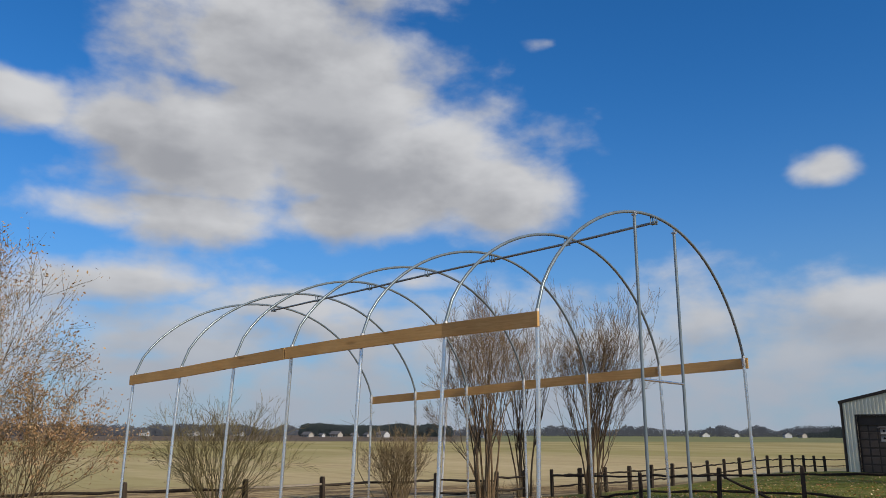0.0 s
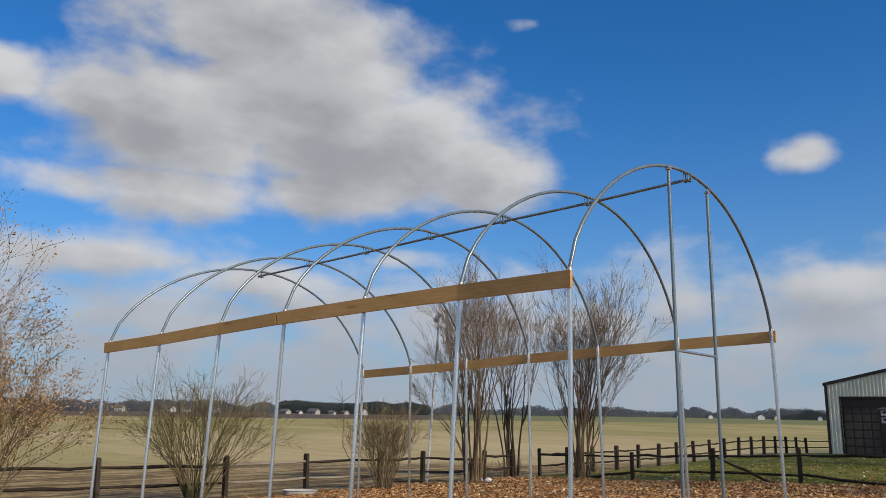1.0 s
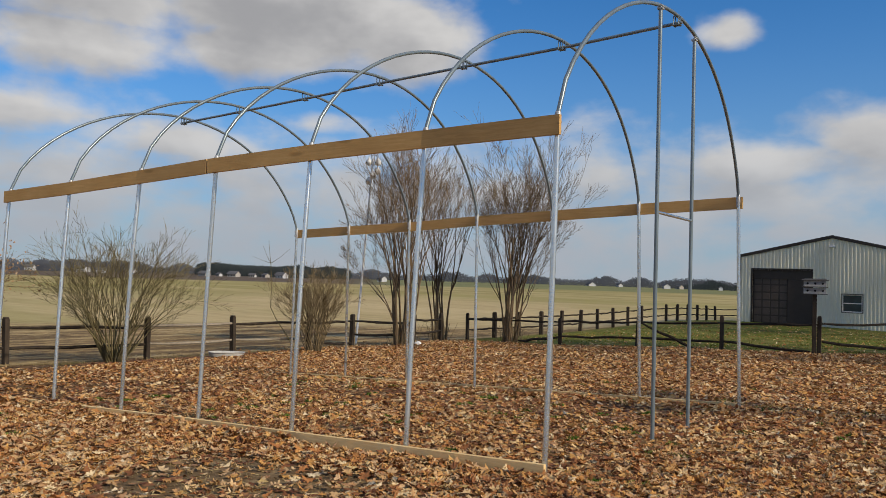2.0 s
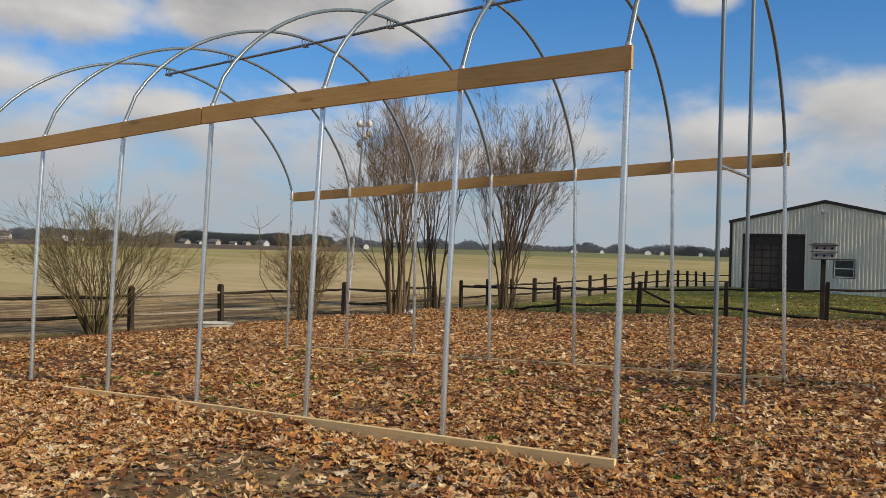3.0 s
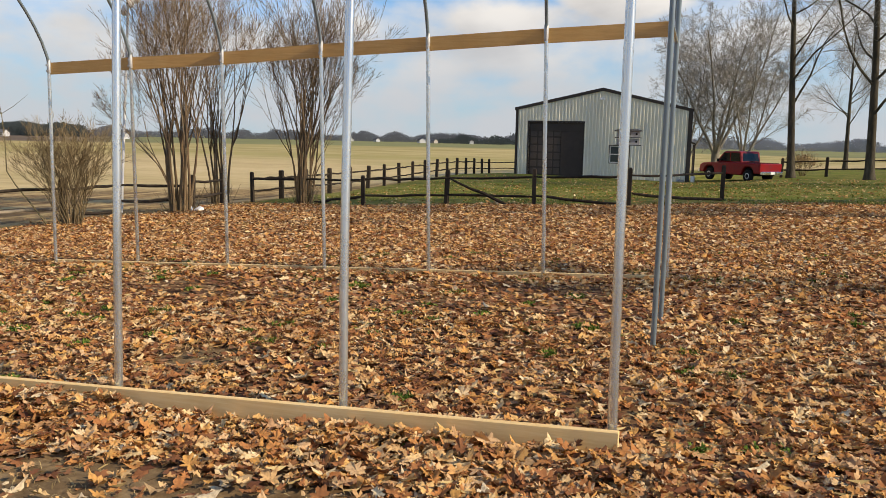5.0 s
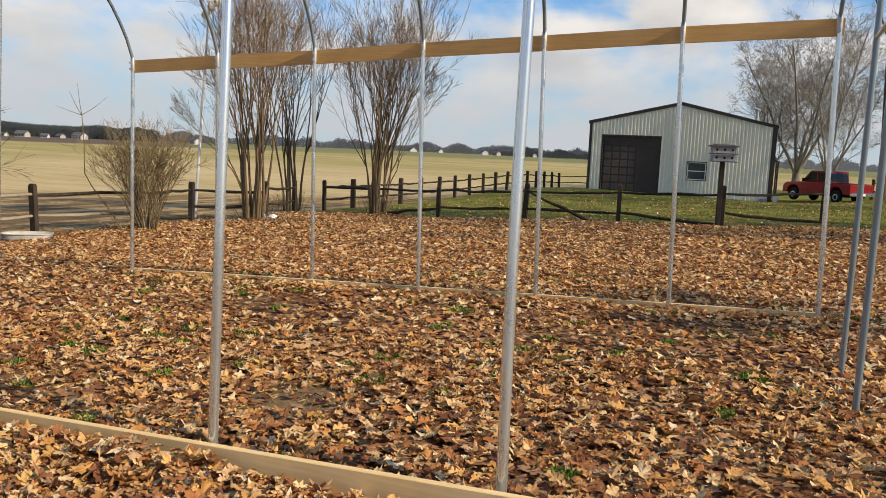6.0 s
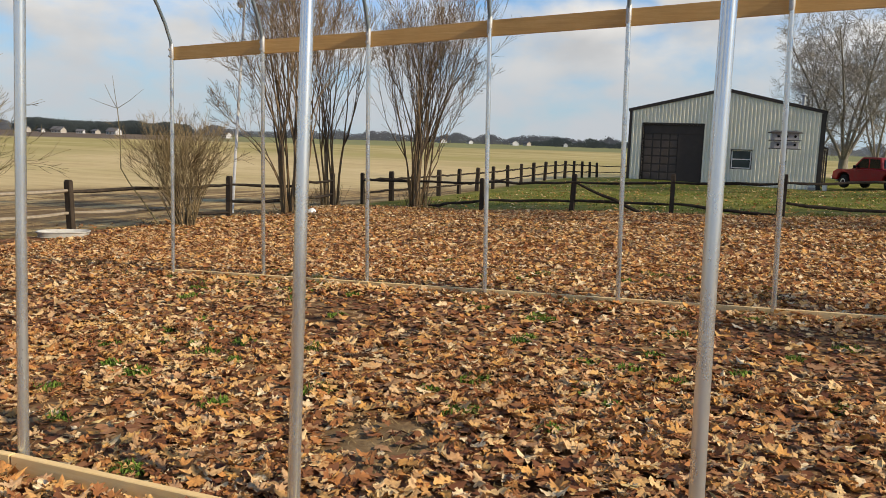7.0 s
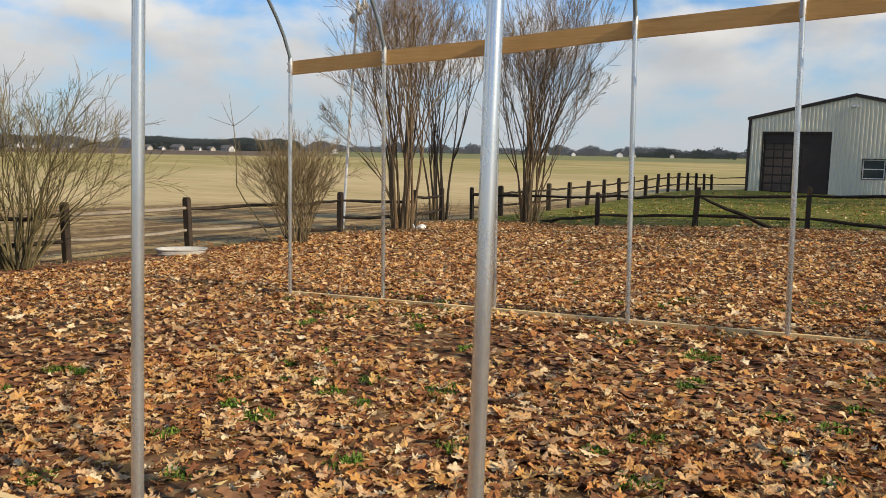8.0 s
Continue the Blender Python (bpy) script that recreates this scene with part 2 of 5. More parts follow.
def leaf_mat(name="fallen_leaf", stops=None):
    """Dry oak leaves: each its own brown, blotched, thin enough to let some light through."""
    m, n, b = material(name, 0.7)
    rnd = n.add("ShaderNodeNewGeometry").outputs["Random Per Island"]
    col = n.ramp(rnd, stops or [(0.0, (0.166, 0.069, 0.037)), (0.12, (0.313, 0.134, 0.059)), (0.28, (0.509, 0.222, 0.080)), (0.44, (0.699, 0.378, 0.116)), (0.55, (0.518, 0.308, 0.169)), (0.68, (0.744, 0.452, 0.162)), (0.80, (0.685, 0.452, 0.254)), (0.91, (0.841, 0.598, 0.288)), (1.0, (0.910, 0.755, 0.491))])
    v = coords(n)
    blot = n.noise(v, 38.0, 5.0, 0.65)
    col = n.mix(n.math("MULTIPLY", n.smooth(blot, 0.42, 0.70), 0.5), col, (.20, .09, .045))
    wet = n.smooth(n.noise(v, 0.75, 5.0, 0.65), 0.50, 0.66)
    col = n.mix(n.math("MULTIPLY", wet, 0.30), col, (.27, .10, .04))
    n.put(b.inputs["Base Color"], col)
    bump(n, b, n.noise(v, 90.0, 3.0), 0.45, 0.006)
    tr = n.add("ShaderNodeBsdfTranslucent")
    n.put(tr.inputs[0], col)
    mx = n.add("ShaderNodeMixShader")
    mx.inputs[0].default_value = 0.16
    n.tree.links.new(b.outputs[0], mx.inputs[1])
    n.tree.links.new(tr.outputs[0], mx.inputs[2])
    n.tree.links.new(mx.outputs[0], n.tree.nodes["Material Output"].inputs[0])
    return m


LEAF = leaf_mat()
CHAFF = leaf_mat("bleached_leaf", [(0.0, (.360, .216, .108)), (0.4, (.540, .378, .198)), (0.75, (.666, .504, .297)), (1.0, (.792, .666, .450))])
OLD_LEAF = leaf_mat("matted_leaf", [(0.0, (0.144, 0.056, 0.032)), (0.35, (0.252, 0.109, 0.055)), (0.7, (0.360, 0.178, 0.088)), (1.0, (0.461, 0.277, 0.146))])


def grass_mat(name, a, c, d):
    m, n, b = material(name, 0.8)
    rnd = n.add("ShaderNodeNewGeometry").outputs["Random Per Island"]
    n.put(b.inputs["Base Color"], n.ramp(rnd, [(0.0, a), (0.5, c), (1.0, d)]))
    return m


WEED = grass_mat("weed_green", (.045, .085, .014), (.095, .165, .024), (.18, .26, .05))
STRAW = grass_mat("dry_grass", (.22, .15, .065), (.36, .26, .115), (.50, .39, .19))
LAWN = grass_mat("lawn_blade", (.08, .10, .018), (.165, .17, .035), (.31, .275, .085))


def ground_mat():
    """Leaf litter in the yard, lawn behind the fence, stubble field, ploughed earth far off."""
    m, n, b = material("ground_cover", 0.95)
    v = coords(n)
    s = n.add("ShaderNodeSeparateXYZ")
    n.put(s.inputs[0], v)
    x, y = s.outputs[0], s.outputs[1]
    wob = n.math("MULTIPLY", n.math("SUBTRACT", n.noise(v, 0.45, 5.0, 0.65), 0.5), 5.0)
    wide = n.math("MULTIPLY", n.math("SUBTRACT", n.noise(v, 0.03, 4.0), 0.5), 60.0)
    # leaf litter
    vo = n.add("ShaderNodeTexVoronoi")
    n.put(vo.inputs["Vector"], v)
    vo.inputs["Scale"].default_value = 13.0
    sc = n.add("ShaderNodeSeparateColor")
    n.put(sc.inputs[0], vo.outputs["Color"])
    litter = n.ramp(sc.outputs[0], [(0.0, (.068, .032, .017)), (0.4, (.130, .065, .031)), (0.75, (.208, .117, .052)), (1.0, (.281, .187, .094))])
    litter = n.mix(n.math("MULTIPLY", n.smooth(n.noise(v, 0.55, 5.0), 0.56, 0.70), 0.5), litter, (.12, .11, .045))
    # bare trodden soil
    soil = n.ramp(n.noise(v, 5.0, 6.0, 0.7), [(0.3, (.095, .06, .03)), (0.5, (.185, .122, .062)), (0.7, (.34, .24, .125))])
    # lawn
    lawn = n.ramp(n.noise(v, .9, 8.0, 0.72), [(0.32, (.055, .072, .012)), (0.5, (.125, .135, .025)), (0.66, (.25, .225, .065))])
    lawn = n.mix(n.smooth(n.noise(v, 7.0, 5.0, 0.7), 0.56, 0.66), lawn, (.26, .165, .07))
    lawn = n.mix(n.math("MULTIPLY", n.smooth(n.noise(v, .22, 4.0), 0.48, 0.6), 0.6), lawn, (.12, .15, .02))
    # stubble field: dirt with straw by the fence, bright stubble, gold-green winter crop, ploughed land far off
    row = n.math("ADD", n.math("MULTIPLY", n.noise(n.scaled(v, (.35, 1.6, 1)), 0.5, 6.0, 0.7), 0.6), n.math("MULTIPLY", n.noise(n.scaled(v, (.02, .06, 1)), 1.0, 5.0, 0.6), 0.4))
    stub = n.ramp(row, [(0.32, (.37, .28, .135)), (0.5, (.50, .39, .20)), (0.68, (.60, .485, .27))])
    d = n.math("SQRT", n.math("ADD", n.math("POWER", n.math("ADD", x, 1.0), 2.0), n.math("POWER", n.math("ADD", y, 3.0), 2.0)))
    dw = n.math("ADD", d, n.math("MULTIPLY", wide, 0.6))
    crop = n.ramp(n.noise(n.scaled(v, (.04, .09, 1)), 1.0, 5.0, 0.6), [(0.35, (.29, .245, .095)), (0.5, (.40, .325, .14)), (0.65, (.47, .385, .185))])
    plough = n.ramp(n.noise(v, .25, 5.0), [(0.3, (.10, .075, .055)), (0.7, (.17, .13, .095))])
    green = n.ramp(n.noise(n.scaled(v, (.01, .03, 1)), 1.0, 4.0), [(0.35, (.17, .18, .085)), (0.65, (.24, .24, .10))])
    field = n.mix(n.smooth(dw, 100.0, 150.0), stub, crop)
    swell = n.noise(n.scaled(v, (.012, .03, 1)), 1.0, 4.0, 0.5)
    field = n.mix(n.math("MULTIPLY", n.smooth(swell, 0.50, 0.62), 0.45), field, (.27, .25, .075))
    field = n.mix(n.math("MULTIPLY", n.smooth(n.noise(v, 0.6, 6.0, 0.75), 0.58, 0.66), 0.35), field, (.30, .21, .085))
    west = n.smooth(n.math("ADD", n.math("MULTIPLY", x, 1.0), n.math("MULTIPLY", y, 0.86)), 30.0, -30.0)
    field = n.mix(n.smooth(dw, 270.0, 320.0), field, n.mix(west, green, plough))
    straw = n.ramp(n.noise(n.scaled(v, (1.0, .35, 1)), 1.6, 8.0, 0.75), [(0.36, (.15, .095, .045)), (0.47, (.28, .185, .085)), (0.56, (.40, .28, .125)), (0.66, (.56, .43, .20))])
    clod = n.noise(n.scaled(v, (1.0, .8, 1)), 3.2, 6.0, 0.7)
    straw = n.mix(n.smooth(clod, 0.52, 0.64), straw, (.085, .052, .026))
    straw = n.mix(n.math("MULTIPLY", n.smooth(n.noise(v, 1.1, 6.0, 0.7), 0.54, 0.62), 0.8), straw, (.55, .41, .19))
    track = n.noise(n.scaled(v, (.85, .10, 1)), 1.0, 5.0, 0.6, 0.4)
    straw = n.mix(n.math("MULTIPLY", n.smooth(track, 0.47, 0.60), 0.75), straw, (.115, .075, .042))
    straw = n.mix(n.math("MULTIPLY", n.smooth(track, 0.46, 0.36), 0.55), straw, (.52, .40, .21))
    field = n.mix(n.smooth(n.math("ADD", d, n.math("MULTIPLY", wob, 2.0)), 50.0, 42.0), field, straw)
    # yard and lawn masks
    xw, yw = n.math("ADD", x, wob), n.math("ADD", y, wob)
    in_yard_x = n.smooth(n.math("ADD", xw, n.math("MULTIPLY", n.smooth(y, 9.0, 3.0), -0.5)), -17.6, -16.4)
    lawn_zone = n.math("MULTIPLY", n.smooth(x, -17.2, -16.2), n.smooth(n.math("ADD", y, wide), 92.0, 78.0))
    yard = n.math("MULTIPLY", in_yard_x, n.smooth(yw, 23.2, 20.8))
    col = n.mix(lawn_zone, field, lawn)
    col = n.mix(yard, col, litter)
    # two trodden patches
    for px, py, r in ((-2.6, -1.5, 1.3), (-1.9, -1.3, 1.2), (-3.3, 1.2, 0.6)):
        q = n.math("ADD", n.math("POWER", n.math("SUBTRACT", x, px), 2.0), n.math("POWER", n.math("SUBTRACT", y, py), 2.0))
        q = n.math("ADD", n.math("SQRT", q), n.math("MULTIPLY", wob, 0.25))
        col = n.mix(n.smooth(q, r, r * 0.5), col, soil)
    n.put(b.inputs["Base Color"], col)
    bump(n, b, n.noise(v, 14.0, 5.0, 0.7), 0.5, 0.022)
    return m


GROUND_MAT = ground_mat()
# blue-grey distance haze is painted into the two bare-wood colours, paler beyond the drive
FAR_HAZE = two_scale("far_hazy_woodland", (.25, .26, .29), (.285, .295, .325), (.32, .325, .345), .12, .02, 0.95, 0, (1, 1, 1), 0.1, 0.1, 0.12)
FAR_WOOD = two_scale("far_woodland_haze_tint", (.07, .08, .10), (.095, .105, .125), (.135, .14, .155), .12, .02, 0.95, 0, (1, 1, 1), 0.1, 0.1, 0.12)
FAR_PINE = two_scale("far_pines", (.03, .042, .048), (.045, .058, .062), (.07, .08, .08), .12, .02, 0.95, 0, (1, 1, 1), 0.1, 0.1, 0.12)
HOUSE_WALL = two_scale("house_siding", (.40, .41, .42), (.50, .51, .52), (.58, .59, .60), 1.0, .1, 0.7)
HOUSE_ROOF = two_scale("house_shingle", (.07, .07, .075), (.12, .12, .125), (.18, .18, .18), 1.0, .1, 0.85)


# ---- mesh helpers ----
class Shape:
    """Vertices and faces gathered for one mesh."""

    def __init__(self):
        self.v, self.f = [], []

    def box(self, lo, hi, m=None):
        k = len(self.v)
        for z in (lo[2], hi[2]):
            for x, y in ((lo[0], lo[1]), (hi[0], lo[1]), (hi[0], hi[1]), (lo[0], hi[1])):
                p = Vector((x, y, z))
                self.v.append(m @ p if m else p)
        self.f += [tuple(k + i for i in q) for q in ((3, 2, 1, 0), (4, 5, 6, 7), (0, 1, 5, 4), (1, 2, 6, 5), (2, 3, 7, 6), (3, 0, 4, 7))]
        return self

    def tube(self, pts, radii, sides=8, caps=True):
        """A tube along the points; radii is one number or one for each point."""
        pts = [Vector(p) for p in pts]
        if isinstance(radii, (int, float)):
            radii = [radii] * len(pts)
        k0, ref = len(self.v), None
        for i, p in enumerate(pts):
            d = (pts[min(i + 1, len(pts) - 1)] - pts[max(i - 1, 0)]).normalized()
            if ref is None:
                ref = d.orthogonal().normalized()
            ref = (ref - d * ref.dot(d)).normalized()
            o = d.cross(ref)
            for s in range(sides):
                a = 2 * math.pi * s / sides
                self.v.append(p + radii[i] * (math.cos(a) * ref + math.sin(a) * o))
        for i in range(len(pts) - 1):
            for s in range(sides):
                a, b_ = k0 + i * sides + s, k0 + i * sides + (s + 1) % sides
                self.f.append((a, b_, b_ + sides, a + sides))
        if caps:
            self.f.append(tuple(k0 + s for s in reversed(range(sides))))
            self.f.append(tuple(k0 + (len(pts) - 1) * sides + s for s in range(sides)))
        return self

    def lathe(self, profile, centre=(0, 0, 0), sides=14, m=None):
        """A body of revolution about z from (radius, height) pairs."""
        k0, c = len(self.v), Vector(centre)
        for r, h in profile:
            for s in range(sides):
                a = 2 * math.pi * s / sides
                p = Vector((r * math.cos(a), r * math.sin(a), h))
                self.v.append(c + (m @ p if m else p))
        for i in range(len(profile) - 1):
            for s in range(sides):
                a, b_ = k0 + i * sides + s, k0 + i * sides + (s + 1) % sides
                self.f.append((a, b_, b_ + sides, a + sides))
        self.f.append(tuple(k0 + s for s in reversed(range(sides))))
        self.f.append(tuple(k0 + (len(profile) - 1) * sides + s for s in range(sides)))
        return self

    def prism(self, outline, depth_vec, m=None):
        """An outline of 3D points pushed along depth_vec."""
        k, n_, d = len(self.v), len(outline), Vector(depth_vec)
        pts = [Vector(p) for p in outline] + [Vector(p) + d for p in outline]
        self.v += [m @ p if m else p for p in pts]
        self.f.append(tuple(k + i for i in range(n_)))
        self.f.append(tuple(k + n_ + i for i in reversed(range(n_))))
        for i in range(n_):
            j = (i + 1) % n_
            self.f.append((k + j, k + i, k + n_ + i, k + n_ + j))
        return self

    def mesh(self, name, mat, smooth=False):
        me = bpy.data.meshes.new(name)
        me.from_pydata([tuple(p) for p in self.v], [], self.f)
        me.materials.append(mat)
        if smooth:
            me.shade_smooth()
            me.set_sharp_from_angle(angle=radians(50))
        me.update()
        return me


def fix_normals(me):
    bm = bmesh.new()
    bm.from_mesh(me)
    bmesh.ops.recalc_face_normals(bm, faces=bm.faces)
    bm.to_mesh(me)
    bm.free()


def bevelled(shape, name, mat, width=0.004):
    me = shape.mesh(name, mat)
    bm = bmesh.new()
    bm.from_mesh(me)
    bmesh.ops.recalc_face_normals(bm, faces=bm.faces)
    bmesh.ops.bevel(bm, geom=[e for e in bm.edges], offset=width, segments=1, affect="EDGES")
    bm.to_mesh(me)
    bm.free()
    return me


def part(name, me, parent, label="", m=None):
    """A mesh object under a thing or a part."""
    ob = new(name, me)
    ob.parent = parent
    if m is not None:
        ob.matrix_basis = m
    return tagged(ob, label)


def thing(name, label, category, at=(0, 0, 0), rz=0, group="", kind=""):
    ob = new(name)
    ob.matrix_basis = pose(*at, 0, 0, rz)
    return tagged(ob, label, category, group, kind)


def plane_z(x, y):
    p = 0.17 + 0.045 * x - 0.014 * y
    lo = -1.5 + 0.25 * np.logaddexp(0, (p + 1.5) / 0.25)
    hi = 1.3 - 0.25 * np.logaddexp(0, (1.3 - lo) / 0.25)
    return hi + 0.5 * np.exp(-(((x + 14) / 7) ** 2 + ((y - 51) / 13) ** 2)) - 0.22 * np.exp(-(((x + .5) / 3.5) ** 2 + ((y - 51) / 6) ** 2))


def gz(x, y):
    return float(plane_z(np.float64(x), np.float64(y)))


# ---- ground ----
def build_ground():
    n = 230
    u = np.linspace(-1, 1, n)
    ax = 3200 / math.sinh(7.6) * np.sinh(7.6 * u)
    X, Y = np.meshgrid(ax - 3.0, ax + 3.0, indexing="ij")
    Z = plane_z(X, Y)
    r = np.hypot(X + 3, Y - 3)
    rough = 0.018 * (np.sin(2.9 * X + 1.3 * Y) * np.sin(2.3 * Y - 0.7 * X) + np.sin(1.1 * X - 0.4 * Y + 1.7) * np.sin(0.9 * Y + 0.5))
    Z += rough * np.exp(-(r / 40) ** 2)
    Z += np.where(r > 150, 0.35 * np.sin(X / 61.0) * np.sin(Y / 83.0 + 1.0), 0) * np.clip((r - 150) / 150, 0, 1)
    idx = np.arange(n * n).reshape(n, n)
    q = np.stack([idx[:-1, :-1], idx[1:, :-1], idx[1:, 1:], idx[:-1, 1:]], -1).reshape(-1, 4)
    me = bpy.data.meshes.new("ground")
    me.from_pydata(np.stack([X, Y, Z], -1).reshape(-1, 3).tolist(), [], q.tolist())
    me.materials.append(GROUND_MAT)
    me.shade_smooth()
    tagged(new("ground", me), "leaf-strewn yard, green lawn and tan stubble field", "ground", kind="structure")


build_ground()

# ---- greenhouse frame ----
# feet (x, y) and collars (x, y, z) of the posts along both sides, from the door end
NEAR = [(-0.030, 0.014, -0.059, 0.165, 3.266), (-1.528, 0.056, -1.569, 0.274, 3.274), (-3.051, 0.032, -3.096, 0.227, 3.235), (-4.601, 0.030, -4.614, 0.164, 3.181), (-6.127, 0.011, -6.147, 0.170, 3.115), (-7.573, -0.085, -7.707, 0.089, 3.023), (-9.115, -0.134, -9.271, 0.018, 2.955)]
FAR = [(-0.025, 5.839, -0.091, 5.873, 3.141), (-1.511, 5.833, -1.583, 5.832, 3.083), (-3.029, 5.836, -3.099, 5.854, 3.016), (-4.548, 5.853, -4.626, 5.906, 2.960), (-6.130, 5.925, -6.145, 5.890, 2.876), (-7.721, 5.968, -7.633, 5.835, 2.813), (-9.153, 5.841, -9.155, 5.881, 2.755)]
NEAR_MID = [(-.058, .125), (-1.568, .164), (-3.061, .102), (-4.645, .122), (-6.151, .078), (-7.657, -.008), (-9.218, -.064)]   # the near pipes bow a little: x, y at 1.6 m
RIDGE = [(.002, 4.854), (-1.466, 4.782), (-2.957, 4.738), (-4.445, 4.689), (-5.989, 4.626), (-7.554, 4.569), (-9.060, 4.515)]
TUBE = 0.0215


def arc(p, q, xr, zr, steps=30):
    """The bow from collar p to collar q with its crown at height zr and x = xr."""
    half = (q[1] - p[1]) / 2
    zm = (p[2] + q[2]) / 2
    rise = zr - zm
    R = (half * half + rise * rise) / (2 * rise)
    a0 = math.asin(half / R)
    pts = []
    for i in range(steps + 1):
        s = -1 + 2 * i / steps
        a = a0 * s
        y = (p[1] + q[1]) / 2 + R * math.sin(a)
        k = math.sin(a) / math.sin(a0)
        ell = zm + rise * math.sqrt(max(0.0, 1 - k * k))
        full = .36 - .12 * k
        z = (1 - full) * (zr - R * (1 - math.cos(a))) + full * ell + (q[2] - p[2]) / 2 * k
        x = (p[0] + q[0]) / 2 + (q[0] - p[0]) / 2 * k + (xr - (p[0] + q[0]) / 2) * (1 - k * k)
        pts.append(Vector((x, y, z)))
    # the foot of the bow bends into the post
    pts[0], pts[-1] = Vector(p) + Vector((0, 0.012, 0.05)), Vector(q) + Vector((0, -0.012, 0.05))
    return [Vector(p) - Vector((0, 0, .10))] + pts + [Vector(q) - Vector((0, 0, .10))]


def build_greenhouse():
    g = thing("greenhouse_frame", "bare galvanised steel hoop greenhouse frame with wooden hip and base boards", "greenhouse frame")
    for side, rows in (("near", NEAR), ("far", FAR)):
        sgn = -1 if side == "near" else 1
        for i, (fx, fy, tx, ty, tz) in enumerate(rows):
            foot, top = Vector((fx, fy, gz(fx, fy))), Vector((tx, ty, tz))
            u = (1.6 - foot.z) / (top.z - foot.z)
            bow = Vector((*NEAR_MID[i], 1.6)) - foot.lerp(top, u) if side == "near" else Vector((0, 0, 0))
            line = [foot.lerp(top, k / 8) + bow * (1 - ((k / 8 - u) / max(u, 1 - u)) ** 2) for k in range(9)]
            post = part("post", Shape().tube([line[0] - Vector((0, 0, .25))] + line, .0255, 14).mesh("post", STEEL, True), g)
            # swaged collar and the two bolts that hold the hip board
            c = Shape().tube([top - Vector((0, 0, .16)), top - Vector((0, 0, .15)), top + Vector((0, 0, .02)), top + Vector((0, 0, .035))], [.0262, .0285, .0285, .0235], 14)
            part("collar", c.mesh("collar", STEEL_DULL, True), post)
            for dz in (-.045, -.13):
                b = Shape().tube([(tx, ty - sgn * .047, tz + dz), (tx, ty + sgn * .045, tz + dz)], .007, 6).tube([(tx, ty - sgn * .052, tz + dz), (tx, ty - sgn * .04, tz + dz)], .015, 6)
                part("bolt", b.mesh("bolt", STEEL_DULL), post)
    for i in range(7):
        a, b, (xr, zr) = NEAR[i], FAR[i], RIDGE[i]
        part("hoop", Shape().tube(arc(a[2:], b[2:], xr, zr + .072), TUBE, 12).mesh("hoop", SHADED_STEEL, True), g)
    # ridge purlin under the crowns, in two lengths
    pts = [Vector((xr, 2.908, zr - .02)) for xr, zr in RIDGE]
    pts[0].x += .06
    pts[-1].x -= .08
    part("ridge_purlin", Shape().tube(pts, .0195, 10).mesh("ridge_purlin", SHADED_STEEL, True), g)
    for xr, zr in RIDGE:
        c = Shape()
        for s in (-1, 1):
            c.tube([(xr + s * .03, 2.908 - .032, zr - .055), (xr + s * .03, 2.908 - .03, zr + .06), (xr + s * .03, 2.908 + .03, zr + .06), (xr + s * .03, 2.908 + .032, zr - .055)], .0065, 6)
        c.box((xr - .045, 2.908 - .04, zr - .047), (xr + .045, 2.908 + .04, zr - .04))
        part("ridge_clamp", c.mesh("ridge_clamp", SHADED_STEEL), g)
    # boards
    def board(name, a, b, height, thick, sgn, mat, ext0=0.0, ext1=0.0, label=""):
        a, b = Vector(a), Vector(b)
        d = (b - a).normalized()
        a, b = a - d * ext0, b + d * ext1
        out_ = Vector((0, sgn * thick, 0))
        s = Shape().prism([a, b, b - Vector((0, 0, height)), a - Vector((0, 0, height))], out_)
        part(name, bevelled(s, name, mat, .004), g, label)

    off = .031
    for rows, sgn in ((NEAR, -1), (FAR, 1)):
        tops = [Vector((r[2], r[3] + sgn * off, r[4] - .004)) for r in rows]
        for j, k in ((0, 3), (3, 6)):
            # each length follows the posts that it is bolted to
            s = Shape()
            seq = [p.copy() for p in tops[j:k + 1]]
            seq[0].x += .05 if j == 0 else -.006
            seq[-1].x -= .06 if k == 6 else -.006
            if sgn < 0 and k == 3:
                seq[-1] = seq[-1].lerp(tops[4], 0.06)
            if sgn < 0 and j == 3:
                seq[0] = seq[0].lerp(tops[4], 0.07)
            n0 = len(seq)
            for p in seq:
                for dy, dz in ((0, 0), (sgn * .038, 0), (sgn * .038, -.172), (0, -.172)):
                    s.v.append(p + Vector((0, dy, dz)))
            for i in range(n0 - 1):
                for q in range(4):
                    a, b = 4 * i + q, 4 * i + (q + 1) % 4
                    s.f.append((a, b, b + 4, a + 4))
            s.f += [(3, 2, 1, 0), tuple(4 * (n0 - 1) + q for q in range(4))]
            me = s.mesh("hip_board", HIP_WOOD)
            fix_normals(me)
            part("hip_board", me, g, "sawn pine hip board bolted outside the posts")
        feet = [Vector((r[0], r[1] + sgn * off, gz(r[0], r[1]) + (.15 if sgn < 0 else .075))) for r in rows]
        for j, k in ((0, 3), (3, 6)):
            a, b = feet[j].copy(), feet[k].copy()
            board("base_board", a, b, .185, .038, sgn, BASE_WOOD, .035 if j == 0 else -.004, .04 if k == 6 else -.004, "pale pine base board half buried in leaves")
